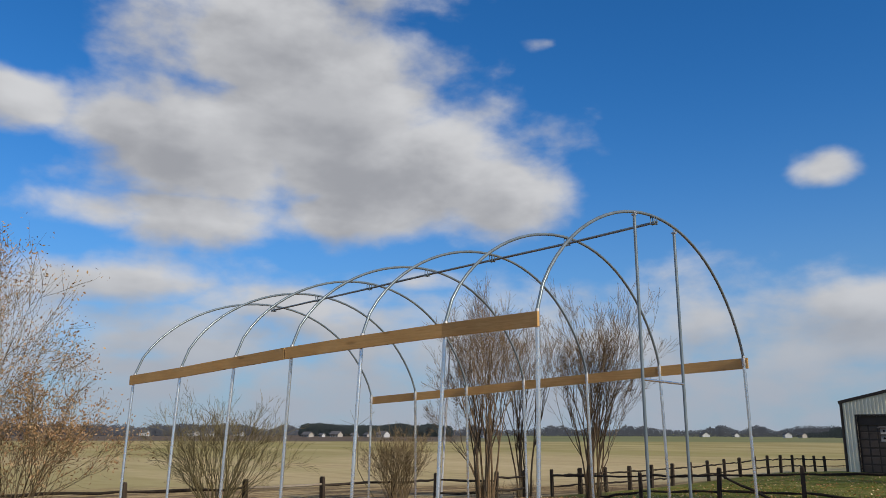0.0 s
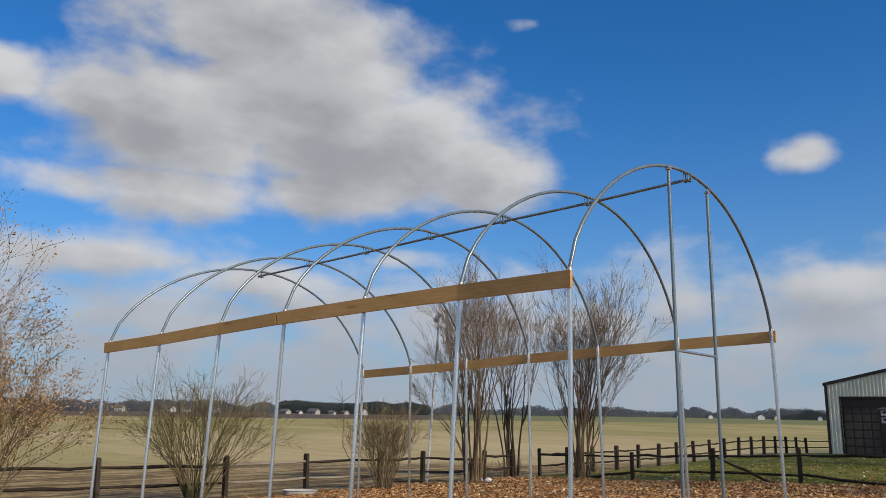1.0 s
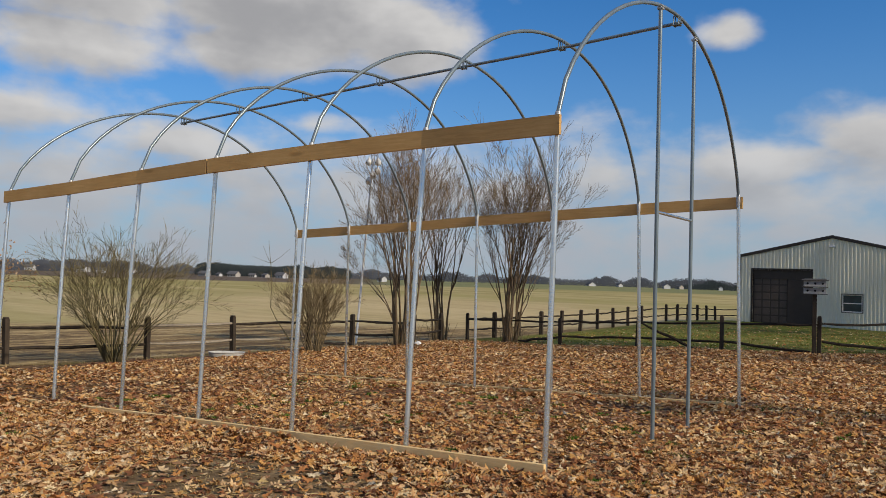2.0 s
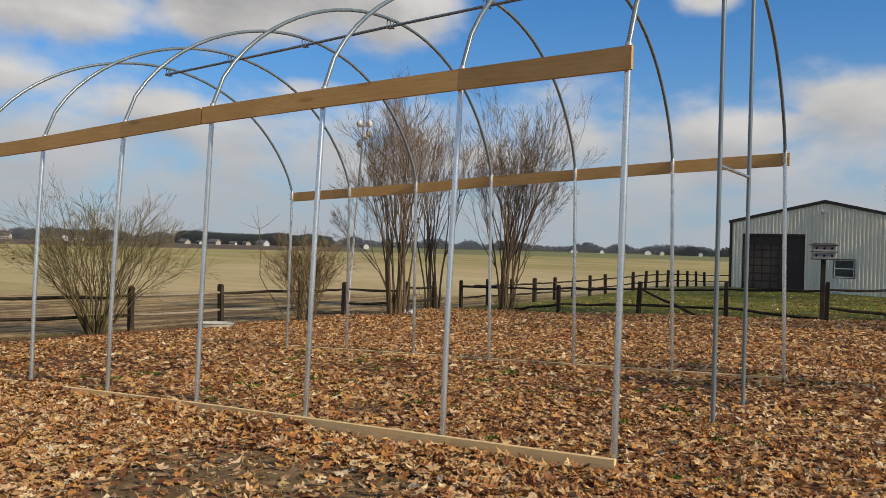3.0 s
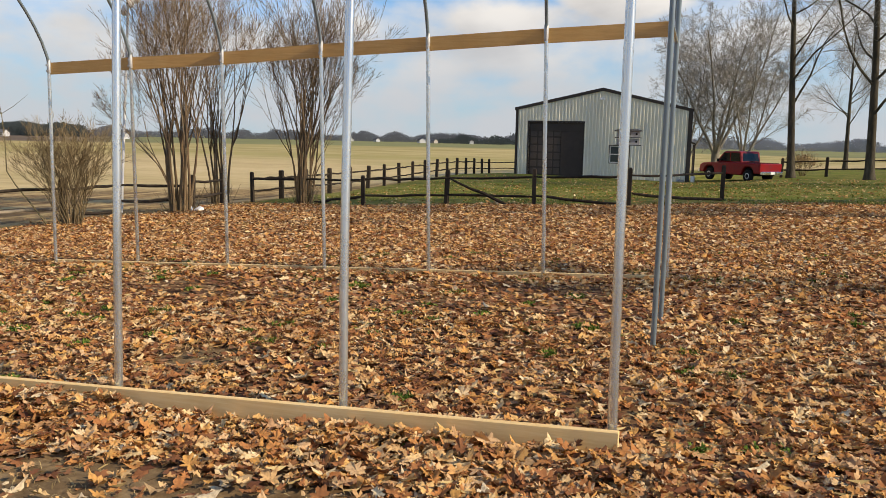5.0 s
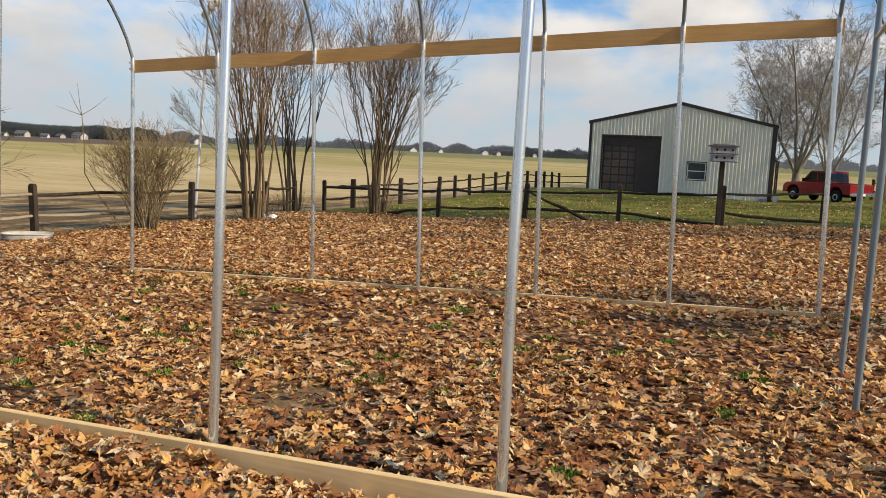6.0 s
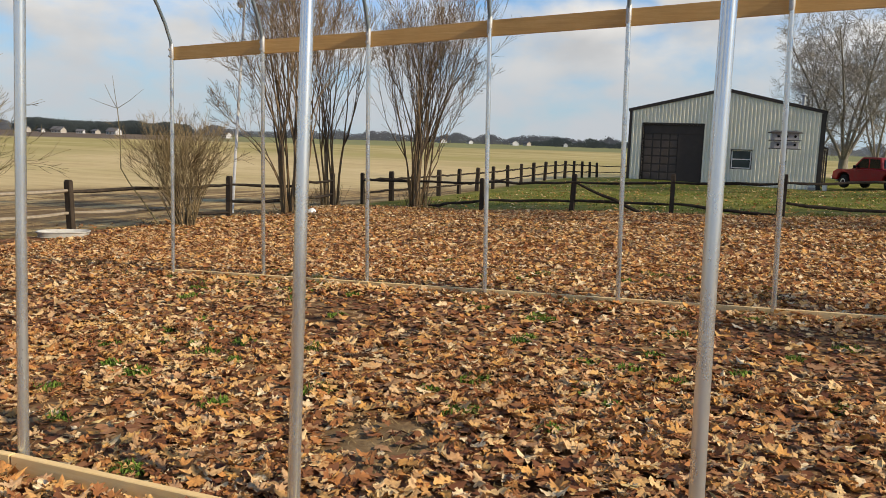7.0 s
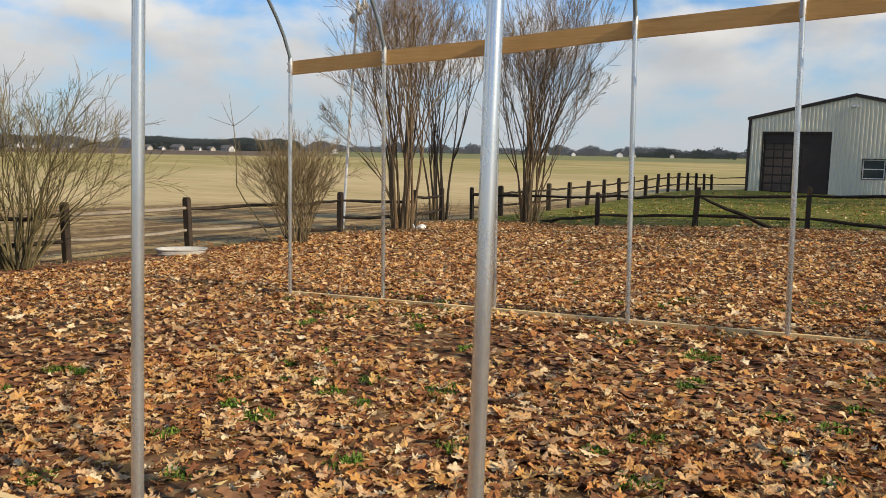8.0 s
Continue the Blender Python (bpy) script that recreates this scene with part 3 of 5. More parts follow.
    # door frame in the end bow
    for y, zt in ((2.317, 4.845), (3.451, 4.795)):
        zg = gz(0, y)
        p = part("door_post", Shape().tube([(.03, y, zg - .1), (.03, y, zt)], .0215, 14).mesh("door_post", SHADED_STEEL, True), g, "upright steel door post hung from the end hoop")
        part("foot_sleeve", Shape().tube([(.03, y, zg - .12), (.03, y, zg + .22)], .0175, 12).mesh("foot_sleeve", STEEL_DULL, True), p)
        part("end_clamp", Shape().box((.0, y - .028, zt - .03), (.06, y + .028, zt - .012)).tube([(.045, y - .045, zt + .012), (.045, y + .045, zt + .012)], .007, 6).mesh("end_clamp", STEEL_DULL), p)
    part("door_header", Shape().tube([(.03, 2.317, 2.61), (.03, 3.451, 2.60)], .017, 12).mesh("door_header", STEEL, True), g)


build_greenhouse()


# ---- growing things ----
class Grower:
    """Grows bare branches into two shapes: the wood and the twigs."""

    def __init__(self, seed):
        self.rng = random.Random(seed)
        self.wood, self.twig, self.tip = Shape(), Shape(), []

    def turn(self, d, ang):
        """d turned by about ang radians to a random side."""
        o = d.orthogonal().normalized()
        o.rotate(Matrix.Rotation(self.rng.uniform(0, 2 * math.pi), 3, d))
        return (d * math.cos(ang) + o * math.sin(ang)).normalized()

    def limb(self, p, d, length, r, level, spec):
        """spec: one dict for each level with n, spread, ratio, from_, wiggle, lift, segs."""
        s, rng = spec[level], self.rng
        pts, rad, segs = [p.copy()], [r], s["segs"]
        for i in range(segs):
            d = (d + Vector([rng.gauss(0, s["wiggle"]) for _ in range(3)]) + Vector((0, 0, s["lift"])) + s.get("drift", Vector())).normalized()
            p = p + d * (length / segs)
            pts.append(p.copy())
            rad.append(max(r * (1 - s["taper"] * (i + 1) / segs), s["rmin"]))
        last = level == len(spec) - 1
        (self.twig if level >= s.get("fine", 2) else self.wood).tube(pts, rad, s["sides"], False)
        if last:
            self.tip.append(pts[-1])
            return
        for j in range(s["n"]):
            t = s["from_"] + (1 - s["from_"]) * (j + rng.random()) / s["n"]
            k = min(int(t * segs), segs - 1)
            q = pts[k].lerp(pts[k + 1], t * segs - k)
            dq = (pts[k + 1] - pts[k]).normalized()
            self.limb(q, self.turn(dq, s["spread"] * rng.uniform(.6, 1.25)), length * s["ratio"] * (1.25 - .55 * t) * rng.uniform(.7, 1.2),
                      max((rad[k] * (1 - (t * segs - k)) + rad[k + 1] * (t * segs - k)) * s["thin"], spec[level + 1]["rmin"]), level + 1, spec)


def lv(n, spread, ratio, from_, segs, sides, wiggle=.12, lift=.05, taper=.7, thin=.55, rmin=.004, fine=2):
    return dict(n=n, spread=spread, ratio=ratio, from_=from_, segs=segs, sides=sides, wiggle=wiggle, lift=lift, taper=taper, thin=thin, rmin=rmin, fine=fine)


def dabs(points, rng, size, per, spread):
    """Tiny leaf or pod flakes round the tips."""
    s = Shape()
    for p in points:
        for _ in range(per):
            c = p + Vector([rng.gauss(0, spread) for _ in range(3)])
            a, b = Vector([rng.gauss(0, 1) for _ in range(3)]).normalized(), Vector([rng.gauss(0, 1) for _ in range(3)]).normalized()
            z = size * rng.uniform(.6, 1.4)
            k = len(s.v)
            s.v += [c - a * z, c + b * z * .6, c + a * z, c - b * z * .5]
            s.f += [(k, k + 1, k + 2), (k, k + 2, k + 3)]
    return s


class Clump(Grower):
    """Grows stems that fork again and again into fine rising twigs."""

    def stem(self, p, d, length, r, depth, out_, side, top, wiggle=.05, lift=.05, rmin=.0055):
        """One length of stem; out_ is the way it leans outwards, side the number of side twigs, top the depth at which it ends."""
        rng, n = self.rng, 4
        pts, rad = [p.copy()], [r]
        for i in range(n):
            d = (d + Vector([rng.gauss(0, wiggle) for _ in range(3)]) + out_ + Vector((0, 0, lift))).normalized()
            p = p + d * (length / n)
            pts.append(p.copy())
            rad.append(max(r * (1 - .28 * (i + 1) / n), rmin))
        (self.twig if depth else self.wood).tube(pts, rad, 6 if r > .02 else 4 if r > .009 else 3, False)
        for _ in range(side if depth else 0):
            k = rng.randrange(1, n)
            q, way_ = pts[k], self.turn((pts[k + 1] - pts[k]).normalized(), rng.uniform(.35, .8))
            w = [q.copy()]
            for _ in range(3):
                way_ = (way_ + Vector([rng.gauss(0, .13) for _ in range(3)]) + Vector((0, 0, .10))).normalized()
                q = q + way_ * length * rng.uniform(.08, .20)
                w.append(q.copy())
            self.twig.tube(w, [max(rad[k] * .5, rmin * .9), rmin * .9, rmin * .8, rmin * .7], 3, False)
            self.tip.append(w[-1])
        if depth >= top:
            self.tip.append(pts[-1])
            return
        m = 3 if rng.random() < .38 else 2
        for _ in range(m):
            self.stem(p, self.turn(d, rng.uniform(.08, .34)), length * rng.uniform(.66, .92), rad[-1] * rng.uniform(.62, .82), depth + 1, out_ * .5, side, top, wiggle * 1.25, lift, rmin)


def myrtle(seed, at, label, height, spread, stems, lean=(0, 0), sweep=None):
    """A vase-shaped clump: stems from one root, forking into a rounded broom of fine twigs; sweep: a few low limbs that arch out that way."""
    t = thing("crape_myrtle", label, "tree", (at[0], at[1], gz(*at)), group="bare trees along the fence")
    g = Clump(seed)
    rng = g.rng
    for i in range(stems):
        g.wood, g.twig = Shape(), Shape()
        a = 2 * math.pi * (i + rng.random()) / stems
        r0, share = .34 * math.sqrt(rng.random()), rng.random() ** .9
        o = share * spread / height
        out_ = Vector((math.cos(a), math.sin(a), 0)) * o * .035 + Vector((*lean, 0)) * .1
        d = Vector((math.cos(a) * o * .30 + lean[0], math.sin(a) * o * .30 + lean[1], 1)).normalized()
        h = height * (1 - .22 * share) * rng.uniform(.88, 1.06)
        g.stem(Vector((r0 * math.cos(a), r0 * math.sin(a), -.1)), d, h * .335, rng.uniform(.036, .056), 0, out_, 3, 4)
        stem = part("stem", g.wood.mesh("stem", MYRTLE, True), t)
        tagged(part("twig_spray", g.twig.mesh("twig_spray", MYRTLE_TWIG), stem), kind="stuff")
    for i in range(3 if sweep else 0):
        g.wood, g.twig = Shape(), Shape()
        v_ = Vector((*sweep, 0)).normalized()
        g.stem(Vector((0, 0, .4)) + v_ * .2, (v_ * (.17 + .06 * i) + Vector((rng.gauss(0, .08), rng.gauss(0, .08), 1))).normalized(), height * (.225 - .025 * i), .026, 0, v_ * .045, 4, 4, .06, .035)
        stem = part("stem", g.wood.mesh("stem", MYRTLE, True), t)
        tagged(part("twig_spray", g.twig.mesh("twig_spray", MYRTLE_TWIG), stem), kind="stuff")
    part("seed_head", dabs([p for p in g.tip if rng.random() < .22], rng, .022, 2, .04).mesh("seed_head", POD), t, "dry brown seed head on the twig tips")["kind"] = "stuff"
    # suckers and dead grass round the root
    g.wood, g.twig = Shape(), Shape()
    for i in range(46):
        a, q = rng.uniform(0, 2 * math.pi), rng.uniform(.15, .6)
        p = Vector((q * math.cos(a), q * math.sin(a), -.04))
        w = [p, p + Vector((.10 * math.cos(a) + rng.gauss(0, .05), .10 * math.sin(a) + rng.gauss(0, .05), rng.uniform(.2, .5)))]
        w.append(w[-1] + Vector((.14 * math.cos(a) + rng.gauss(0, .08), .14 * math.sin(a) + rng.gauss(0, .08), rng.uniform(.1, .5))))
        g.twig.tube(w, [.007, .006, .004], 3, False)
    part("sucker_growth", g.twig.mesh("sucker_growth", TAN_STEM), t, "thin tan suckers round the root")["kind"] = "stuff"
    return t


myrtle(3, (-15.75, 18.0), "bare vase-shaped crape myrtle clump with tan stems beside the fence", 7.3, 2.0, 14, (.0, 0), (-.95, -.35))
myrtle(5, (-17.5, 22.75), "slender bare crape myrtle clump with upright stems", 7.9, 1.2, 9)
myrtle(8, (-13.75, 22.5), "broad bare crape myrtle clump with dense upright twigs", 7.5, 2.2, 16, (0, 0), (.93, .37))


def shrub(seed, at, label, height, spread, stems, leaves=0, mat=SHRUB, thin=1.0, rise=.02):
    """A bush of many thin stems that fan out from the root and fork into twigs."""
    t = thing("bare_shrub", label, "shrub", (at[0], at[1], gz(*at)))
    g = Clump(seed)
    rng = g.rng
    for i in range(stems):
        g.wood, g.twig = Shape(), Shape()
        a = 2 * math.pi * (i + rng.random()) / stems
        o = rng.random() ** .75 * spread / height
        d = Vector((math.cos(a) * o * 1.1, math.sin(a) * o * 1.1, 1)).normalized()
        r0 = .22 * math.sqrt(rng.random())
        out_ = Vector((math.cos(a), math.sin(a), 0)) * o * .035
        g.stem(Vector((r0 * math.cos(a), r0 * math.sin(a), -.08)), d, height * rng.uniform(.25, .40), rng.uniform(.012, .021) * thin, 0, out_, 3, 3, .09, rise, .0036)
        stem = part("stem", g.wood.mesh("stem", mat, True), t) if g.wood.v else t
        tagged(part("twig_spray", g.twig.mesh("twig_spray", mat), stem), kind="stuff")
    if leaves:
        part("withered_foliage", dabs(g.tip, rng, .033, leaves, .10).mesh("withered_foliage", TAN_LEAF), t, "a few withered tan leaves")
    return t


shrub(11, (-16.0, 6.1), "wide bare shrub with arching olive-brown stems by the fence", 3.5, 2.1, 44, 0, SHRUB, 1.2)
shrub(12, (-15.25, 12.7), "low dense bare shrub with fine tan twigs", 2.55, 1.0, 54, 0, TAN_STEM, .85, .03)
shrub(14, (-15.5, -1.6), "tall loose shrub still holding some withered tan leaves", 6.0, 1.8, 40, 4, TAN_STEM, 1.1)
shrub(15, (-14.0, -.2), "thin shrub with pale stems and withered leaves", 3.6, 1.8, 30, 4, TAN_STEM, 1.0)
shrub(16, (6.9, 57.5), "small tan bush behind the drive fence", 1.7, 1.2, 18, 2, TAN_STEM, 1.2)


def sapling():
    x, y = -15.65, 12.35
    t = thing("sapling", "thin leaning bare sapling with a few forked twigs", "sapling", (x, y, gz(x, y)))
    ax = Vector((.928, .372, 0))

    def at_(u, h):
        return ax * u + Vector((0, 0, h))
    s = Shape().tube([at_(0, -.05), at_(-.35, .45), at_(-.8, 1.05), at_(-1.0, 1.4), at_(-1.0, 2.1), at_(-1.05, 2.86)], [.020, .018, .015, .013, .011, .009], 6)
    part("stem", s.mesh("stem", SHRUB, True), t)
    for u, h in ((-.67, .2), (-.3, .55), (-.1, .75), (.67, .47)):
        b = Shape().tube([at_(-1.05, 2.84), at_(-1.05 + u * .45, 2.86 + h * .36), at_(-1.05 + u, 2.86 + h)], [.008, .006, .003], 4)
        part("twig", b.mesh("twig", SHRUB), t)


sapling()


def big_tree(seed, at, label, height, trunk_r, crown=.42, first=.3, tan=False, bend=(0, 0), full=(15, 8, 7, 5)):
    g = Grower(seed)
    spec = [lv(full[0], .95, crown, first, 12, 8, .008, .03, .8, .40, .03, 9), lv(full[1], .62, .50, .2, 6, 5, .12, .04, .75, .5, .016, 9), lv(full[2], .65, .52, .15, 4, 3, .16, .02, .65, .6, .009, 2),
            lv(full[3], .65, .55, .1, 3, 3, .2, -.03, .5, .65, .0068, 2), lv(0, .6, .5, .2, 2, 3, .22, -.06, .4, .7, .0052, 2)]
    g.limb(Vector((0, 0, -.15)), Vector((bend[0], bend[1], 1)).normalized(), height, trunk_r, 0, spec)
    # flare at the foot
    g.wood.tube([(bend[0] * h, bend[1] * h, h) for h in (-.2, .1, .35, .8, 1.5)], [trunk_r * k for k in (1.55, 1.35, 1.16, 1.05, .97)], 10, False)
    t = thing("bare_tree", label, "tree", (at[0], at[1], gz(*at)), group="bare trees by the barn")
    part("trunk", g.wood.mesh("trunk", BARK, True), t, "grey furrowed trunk and limbs")
    part("crown", g.twig.mesh("crown", TAN_LEAF if tan else TWIG), t, "leafless twiggy crown")
    return t


def spread_tree(seed, at, label, height, trunk_r, tan=False):
    """A tree that forks low into several rising limbs."""
    g = Grower(seed)
    rng = g.rng
    spec = [lv(9, .7, .42, .15, 7, 6, .08, .04, .8, .42, .02, 9), lv(7, .66, .5, .15, 5, 4, .14, .05, .7, .52, .013, 9), lv(6, .66, .52, .12, 3, 3, .18, .03, .6, .6, .0095, 2), lv(4, .65, .55, .1, 3, 3, .2, .0, .5, .65, .008, 2), lv(0, .6, .5, .2, 2, 3, .22, 0, .4, .7, .0075, 2)]
    g.wood.tube([(0, 0, -.2), (0, 0, .3), (.03, 0, height * .12)], [trunk_r * 1.5, trunk_r * 1.1, trunk_r], 9, False)
    for i in range(5):
        a = 2 * math.pi * (i + .6 * rng.random()) / 5
        d = Vector((math.cos(a) * rng.uniform(.25, .6), math.sin(a) * rng.uniform(.25, .6), 1)).normalized()
        g.limb(Vector((0, 0, height * .1)), d, height * rng.uniform(.75, .95), trunk_r * .46, 0, spec)
    t = thing("bare_tree", label, "tree", (at[0], at[1], gz(*at)), group="bare trees by the barn")
    part("trunk", g.wood.mesh("trunk", PALE_BARK, True), t, "pale grey forking trunk and limbs")
    part("crown", g.twig.mesh("crown", TAN_LEAF if tan else TWIG), t, "leafless twiggy crown")
    return t


big_tree(21, (5.74, 53.0), "tall bare tree with a straight grey trunk beside the pickup", 19, .25, .38, .24, bend=(-.06, 0), full=(13, 7, 5, 4))
big_tree(22, (9.25, 46.6), "tall bare tree with a thick trunk behind the lawn fence", 18, .26, .40, .2, bend=(-.04, 0))
big_tree(23, (10.85, 46.8), "tall bare tree with a leaning grey trunk", 17, .21, .40, .2, bend=(.05, 0))
spread_tree(24, (1.17, 72), "spreading bare tree with pale limbs behind the barn", 14.5, .36)
spread_tree(25, (-1.3, 77), "wide bare tree rising behind the barn roof", 12.0, .26)
spread_tree(26, (3.5, 69), "bare tree with a tan twiggy crown behind the pickup", 9.6, .24)
big_tree(27, (13.0, 80), "slender bare tree across the drive", 13, .22, .34, .3)
# trees out of view east of the yard, added to shade the leaves and the barn
big_tree(31, (22.0, 1.2), "tall bare oak leaning at the east side of the yard", 14.2, .25, .19, .42, bend=(0, .25))
big_tree(34, (17, 15.6), "tall bare oak whose shade falls along the fence", 19, .34, .30, .3)
big_tree(35, (19.5, 23.5), "old bare oak shading the lawn behind the fence", 20, .42, .42, .2)
big_tree(33, (13.5, 50.6), "out-of-view bare tree added to shade the barn front", 17, .3, .32, .36, full=(13, 7, 5, 3))
big_tree(36, (22, 38), "broad bare oak beside the drive", 20, .42, .42, .2)



# ---- fences ----
def fence_post(parent, x, y, h, lean=0.0, seed=0, r=.075):
    rng = random.Random(seed)
    z = gz(x, y)
    s = Shape()
    m = pose(x, y, z, rng.uniform(-2, 2), lean + rng.uniform(-2, 2), rng.uniform(-8, 8))
    w, d = r * rng.uniform(.9, 1.1), r * rng.uniform(.75, .95)
    k = .012
    s.prism([(-w, -d, -.3), (w, -d, -.3), (w, d, -.3), (-w, d, -.3)], (0, 0, h + .27), m)
    s.box((-w + k, -d + k, h - .03), (w - k, d - k, h + .005), m)
    return part("post", bevelled(s, "post", FENCE_WOOD, .008), parent)


def rail(parent, a, b, r=.05, sag=0.0, seed=0, mat=None):
    rng = random.Random(seed)
    a, b = Vector(a), Vector(b)
    pts = []
    for i in range(6):
        t = i / 5
        p = a.lerp(b, t)
        p.z -= sag * 4 * t * (1 - t)
        p += Vector((rng.gauss(0, .012), rng.gauss(0, .012), rng.gauss(0, .014)))
        pts.append(p)
    rr = [r * rng.uniform(.8, 1.1) * (.72 if i in (0, 5) else 1) for i in range(6)]
    return part("rail", Shape().tube(pts, rr, 6).mesh("rail", mat or RAIL_WOOD), parent)


def at(x, y, h):
    return (x, y, gz(x, y) + h)


def build_fences():
    f = thing("split_rail_fence", "weathered dark split-rail fence round the leafy yard", "fence")
    line = [(-22.8, -6.0), (-21.0, -2.4), (-19.2, 1.0), (-17.4, 4.0), (-16.2, 7.2), (-16.6, 10.5), (-16.1, 13.3), (-16.7, 16.1), (-16.0, 18.9), (-16.9, 22.0)]
    for i, (x, y) in enumerate(line):
        fence_post(f, x, y, 1.18, 0, 100 + i)
    for i, ((x0, y0), (x1, y1)) in enumerate(zip(line[:-1], line[1:])):
        low = (.12, .30) if i == 6 else (0, 0)
        pale = PALE_RAIL if i in (4, 5) else None
        rail(f, at(x0, y0, .93), at(x1, y1, .93 - (.12 if i == 7 else 0)), .048, .02, 200 + i, PALE_RAIL if i == 4 else None)
        rail(f, at(x0, y0, .42 - low[0]), at(x1, y1, .42 - low[1]), .048, .03, 230 + i, pale)
    f = thing("split_rail_fence", "dark split-rail fence with sagging rails and a slanting brace", "fence")
    line = [(-16.6, 23.65), (-14.6, 23.6), (-10.8, 21.3), (-8.05, 22.1), (-4.95, 21.9), (-1.9, 22.0), (.95, 24.8)]
    for i, (x, y) in enumerate(line):
        if i == 1:
            continue
        fence_post(f, x, y, 1.18 if i not in (2,) else 1.05, 0, 300 + i, .065)
    for i, (a, b) in enumerate(zip(line[:-1], line[1:])):
        if i in (1,):
            continue
        rail(f, at(*a, .92), at(*b, .92), .045, .02, 320 + i)
    rail(f, at(*line[0], .92), at(-10.8, 21.3, .90), .045, .03, 340)
    rail(f, at(-10.8, 21.3, .36), at(-8.05, 22.1, .33), .05, .0, 341)
    rail(f, at(-13.0, 21.9, .10), at(-10.8, 21.3, .33), .05, .0, 342)
    rail(f, at(-8.05, 22.1, .33), at(-4.95, 21.9, .30), .05, .0, 343)
    rail(f, at(-8.0, 22.1, .92), at(-5.7, 21.5, .02), .055, .0, 344)
    rail(f, at(-4.95, 21.9, .30), at(-2.1, 21.6, .06), .05, .02, 345)
    rail(f, at(-1.8, 22.0, .36), at(.9, 23.0, .10), .055, .03, 346)
    f = thing("split_rail_fence", "dark split-rail paddock fence running towards the barn", "fence")
    line = [(-16.6, 23.65 + 2.28 * i) for i in range(17)]
    for i, (x, y) in enumerate(line):
        if i:
            fence_post(f, x, y, 1.2, 0, 400 + i, .085)
    for i, (a, b) in enumerate(zip(line[:-1], line[1:])):
        for h in (.93, .45):
            rail(f, at(*a, h), at(*b, h), .045, .02, 420 + i * 2 + (h > .5))
    for i, h in enumerate((.93, .45)):
        rail(f, at(*line[-1], h), at(-12.5, 58.4, h), .045, .02, 470 + i)
    f = thing("split_rail_fence", "dark rail fence along the drive beyond the trees", "fence")
    line = [(5.27 + 2.78 * i, 54.4 + .1 * i) for i in range(8)]
    for i, (x, y) in enumerate(line):
        fence_post(f, x, y, 1.3, 0, 500 + i, .09)
    for i, (a, b) in enumerate(zip(line[:-1], line[1:])):
        for h in (1.05, .5):
            rail(f, at(*a, h), at(*b, h), .06, .02, 520 + i * 2 + (h > .8))


build_fences()


# ---- bird houses ----
def martin_house():
    x, y = -2.0, 21.75
    z = gz(x, y)
    t = thing("martin_house", "two-storey grey wooden bird house on a dark timber post", "bird house", (x, y, z), 14)
    part("post", bevelled(Shape().prism([(-.065, -.065, -.3), (.065, -.065, -.3), (.065, .065, -.3), (-.065, .065, -.3)], (0, 0, 2.2)), "post", FENCE_WOOD, .01), t, "dark square timber post")
    for k, z0 in enumerate((1.90, 2.13)):
        w = .32
        part("storey", bevelled(Shape().box((-w, -.22, z0), (w, .22, z0 + .19)), "storey", GREY_WOOD, .006), t)
        part("ledge", bevelled(Shape().box((-w - .05, -.29, z0 - .022), (w + .05, .29, z0)), "ledge", DARK_WOOD, .004), t)
        for i in range(3):
            h = Shape().tube([(-.22 + .22 * i, -.228, z0 + .10), (-.22 + .22 * i, -.215, z0 + .10)], .035, 12)
            part("entrance_hole", h.mesh("entrance_hole", DARK), t, "round dark disc for the shade in the entrance hole")
    r = Shape().prism([(-.40, -.29, 2.32), (.40, -.29, 2.32), (.40, .29, 2.32), (-.40, .29, 2.32)], (0, 0, .02))
    r.v += [Vector(p) for p in ((-.40, -.29, 2.34), (.40, -.29, 2.34), (.40, .29, 2.34), (-.40, .29, 2.34), (-.28, 0, 2.39), (.28, 0, 2.39))]
    k = len(r.v) - 6
    r.f += [(k, k + 1, k + 5, k + 4), (k + 2, k + 3, k + 4, k + 5), (k + 1, k + 2, k + 5), (k + 3, k, k + 4)]
    part("roof", r.mesh("roof", DARK_WOOD), t)


martin_house()


def gourd_pole():
    x, y = -17.7, 17.45
    z = gz(x, y)
    t = thing("gourd_pole", "leaning white pole hung with white gourd bird houses", "bird house", (x, y, z))
    top = Vector((.60, 0, 7.25))
    part("pole", Shape().tube([(0, 0, -.2), top * .5, top], [.045, .042, .036], 10).mesh("pole", WHITE, True), t)
    arm = Shape()
    hooks = []
    for k, dz, a in ((0, .1, 0.3), (1, .12, 3.3), (2, -.25, .6), (3, -.42, 5.6), (4, -.62, 2.9)):
        b = top + Vector((0.08 * dz, 0, dz))
        e = b + Vector((.20 * math.cos(a), .20 * math.sin(a), .03))
        arm.tube([b, e, e - Vector((0, 0, .1))], .009, 6)
        hooks.append(e - Vector((0, 0, .1)))
    part("arms", arm.mesh("arms", STEEL_DULL), t)
    for e in hooks:
        g = Shape().lathe([(.02, 0), (.035, -.03), (.065, -.07), (.11, -.13), (.128, -.20), (.11, -.27), (.062, -.31), (.01, -.325)], e, 14)
        q = part("gourd", g.mesh("gourd", GOURD, True), t, "round white hanging gourd")
        part("entrance_hole", Shape().tube([e + Vector((0, -.129, -.20)), e + Vector((0, -.115, -.20))], .027, 10).mesh("entrance_hole", DARK), q)


gourd_pole()


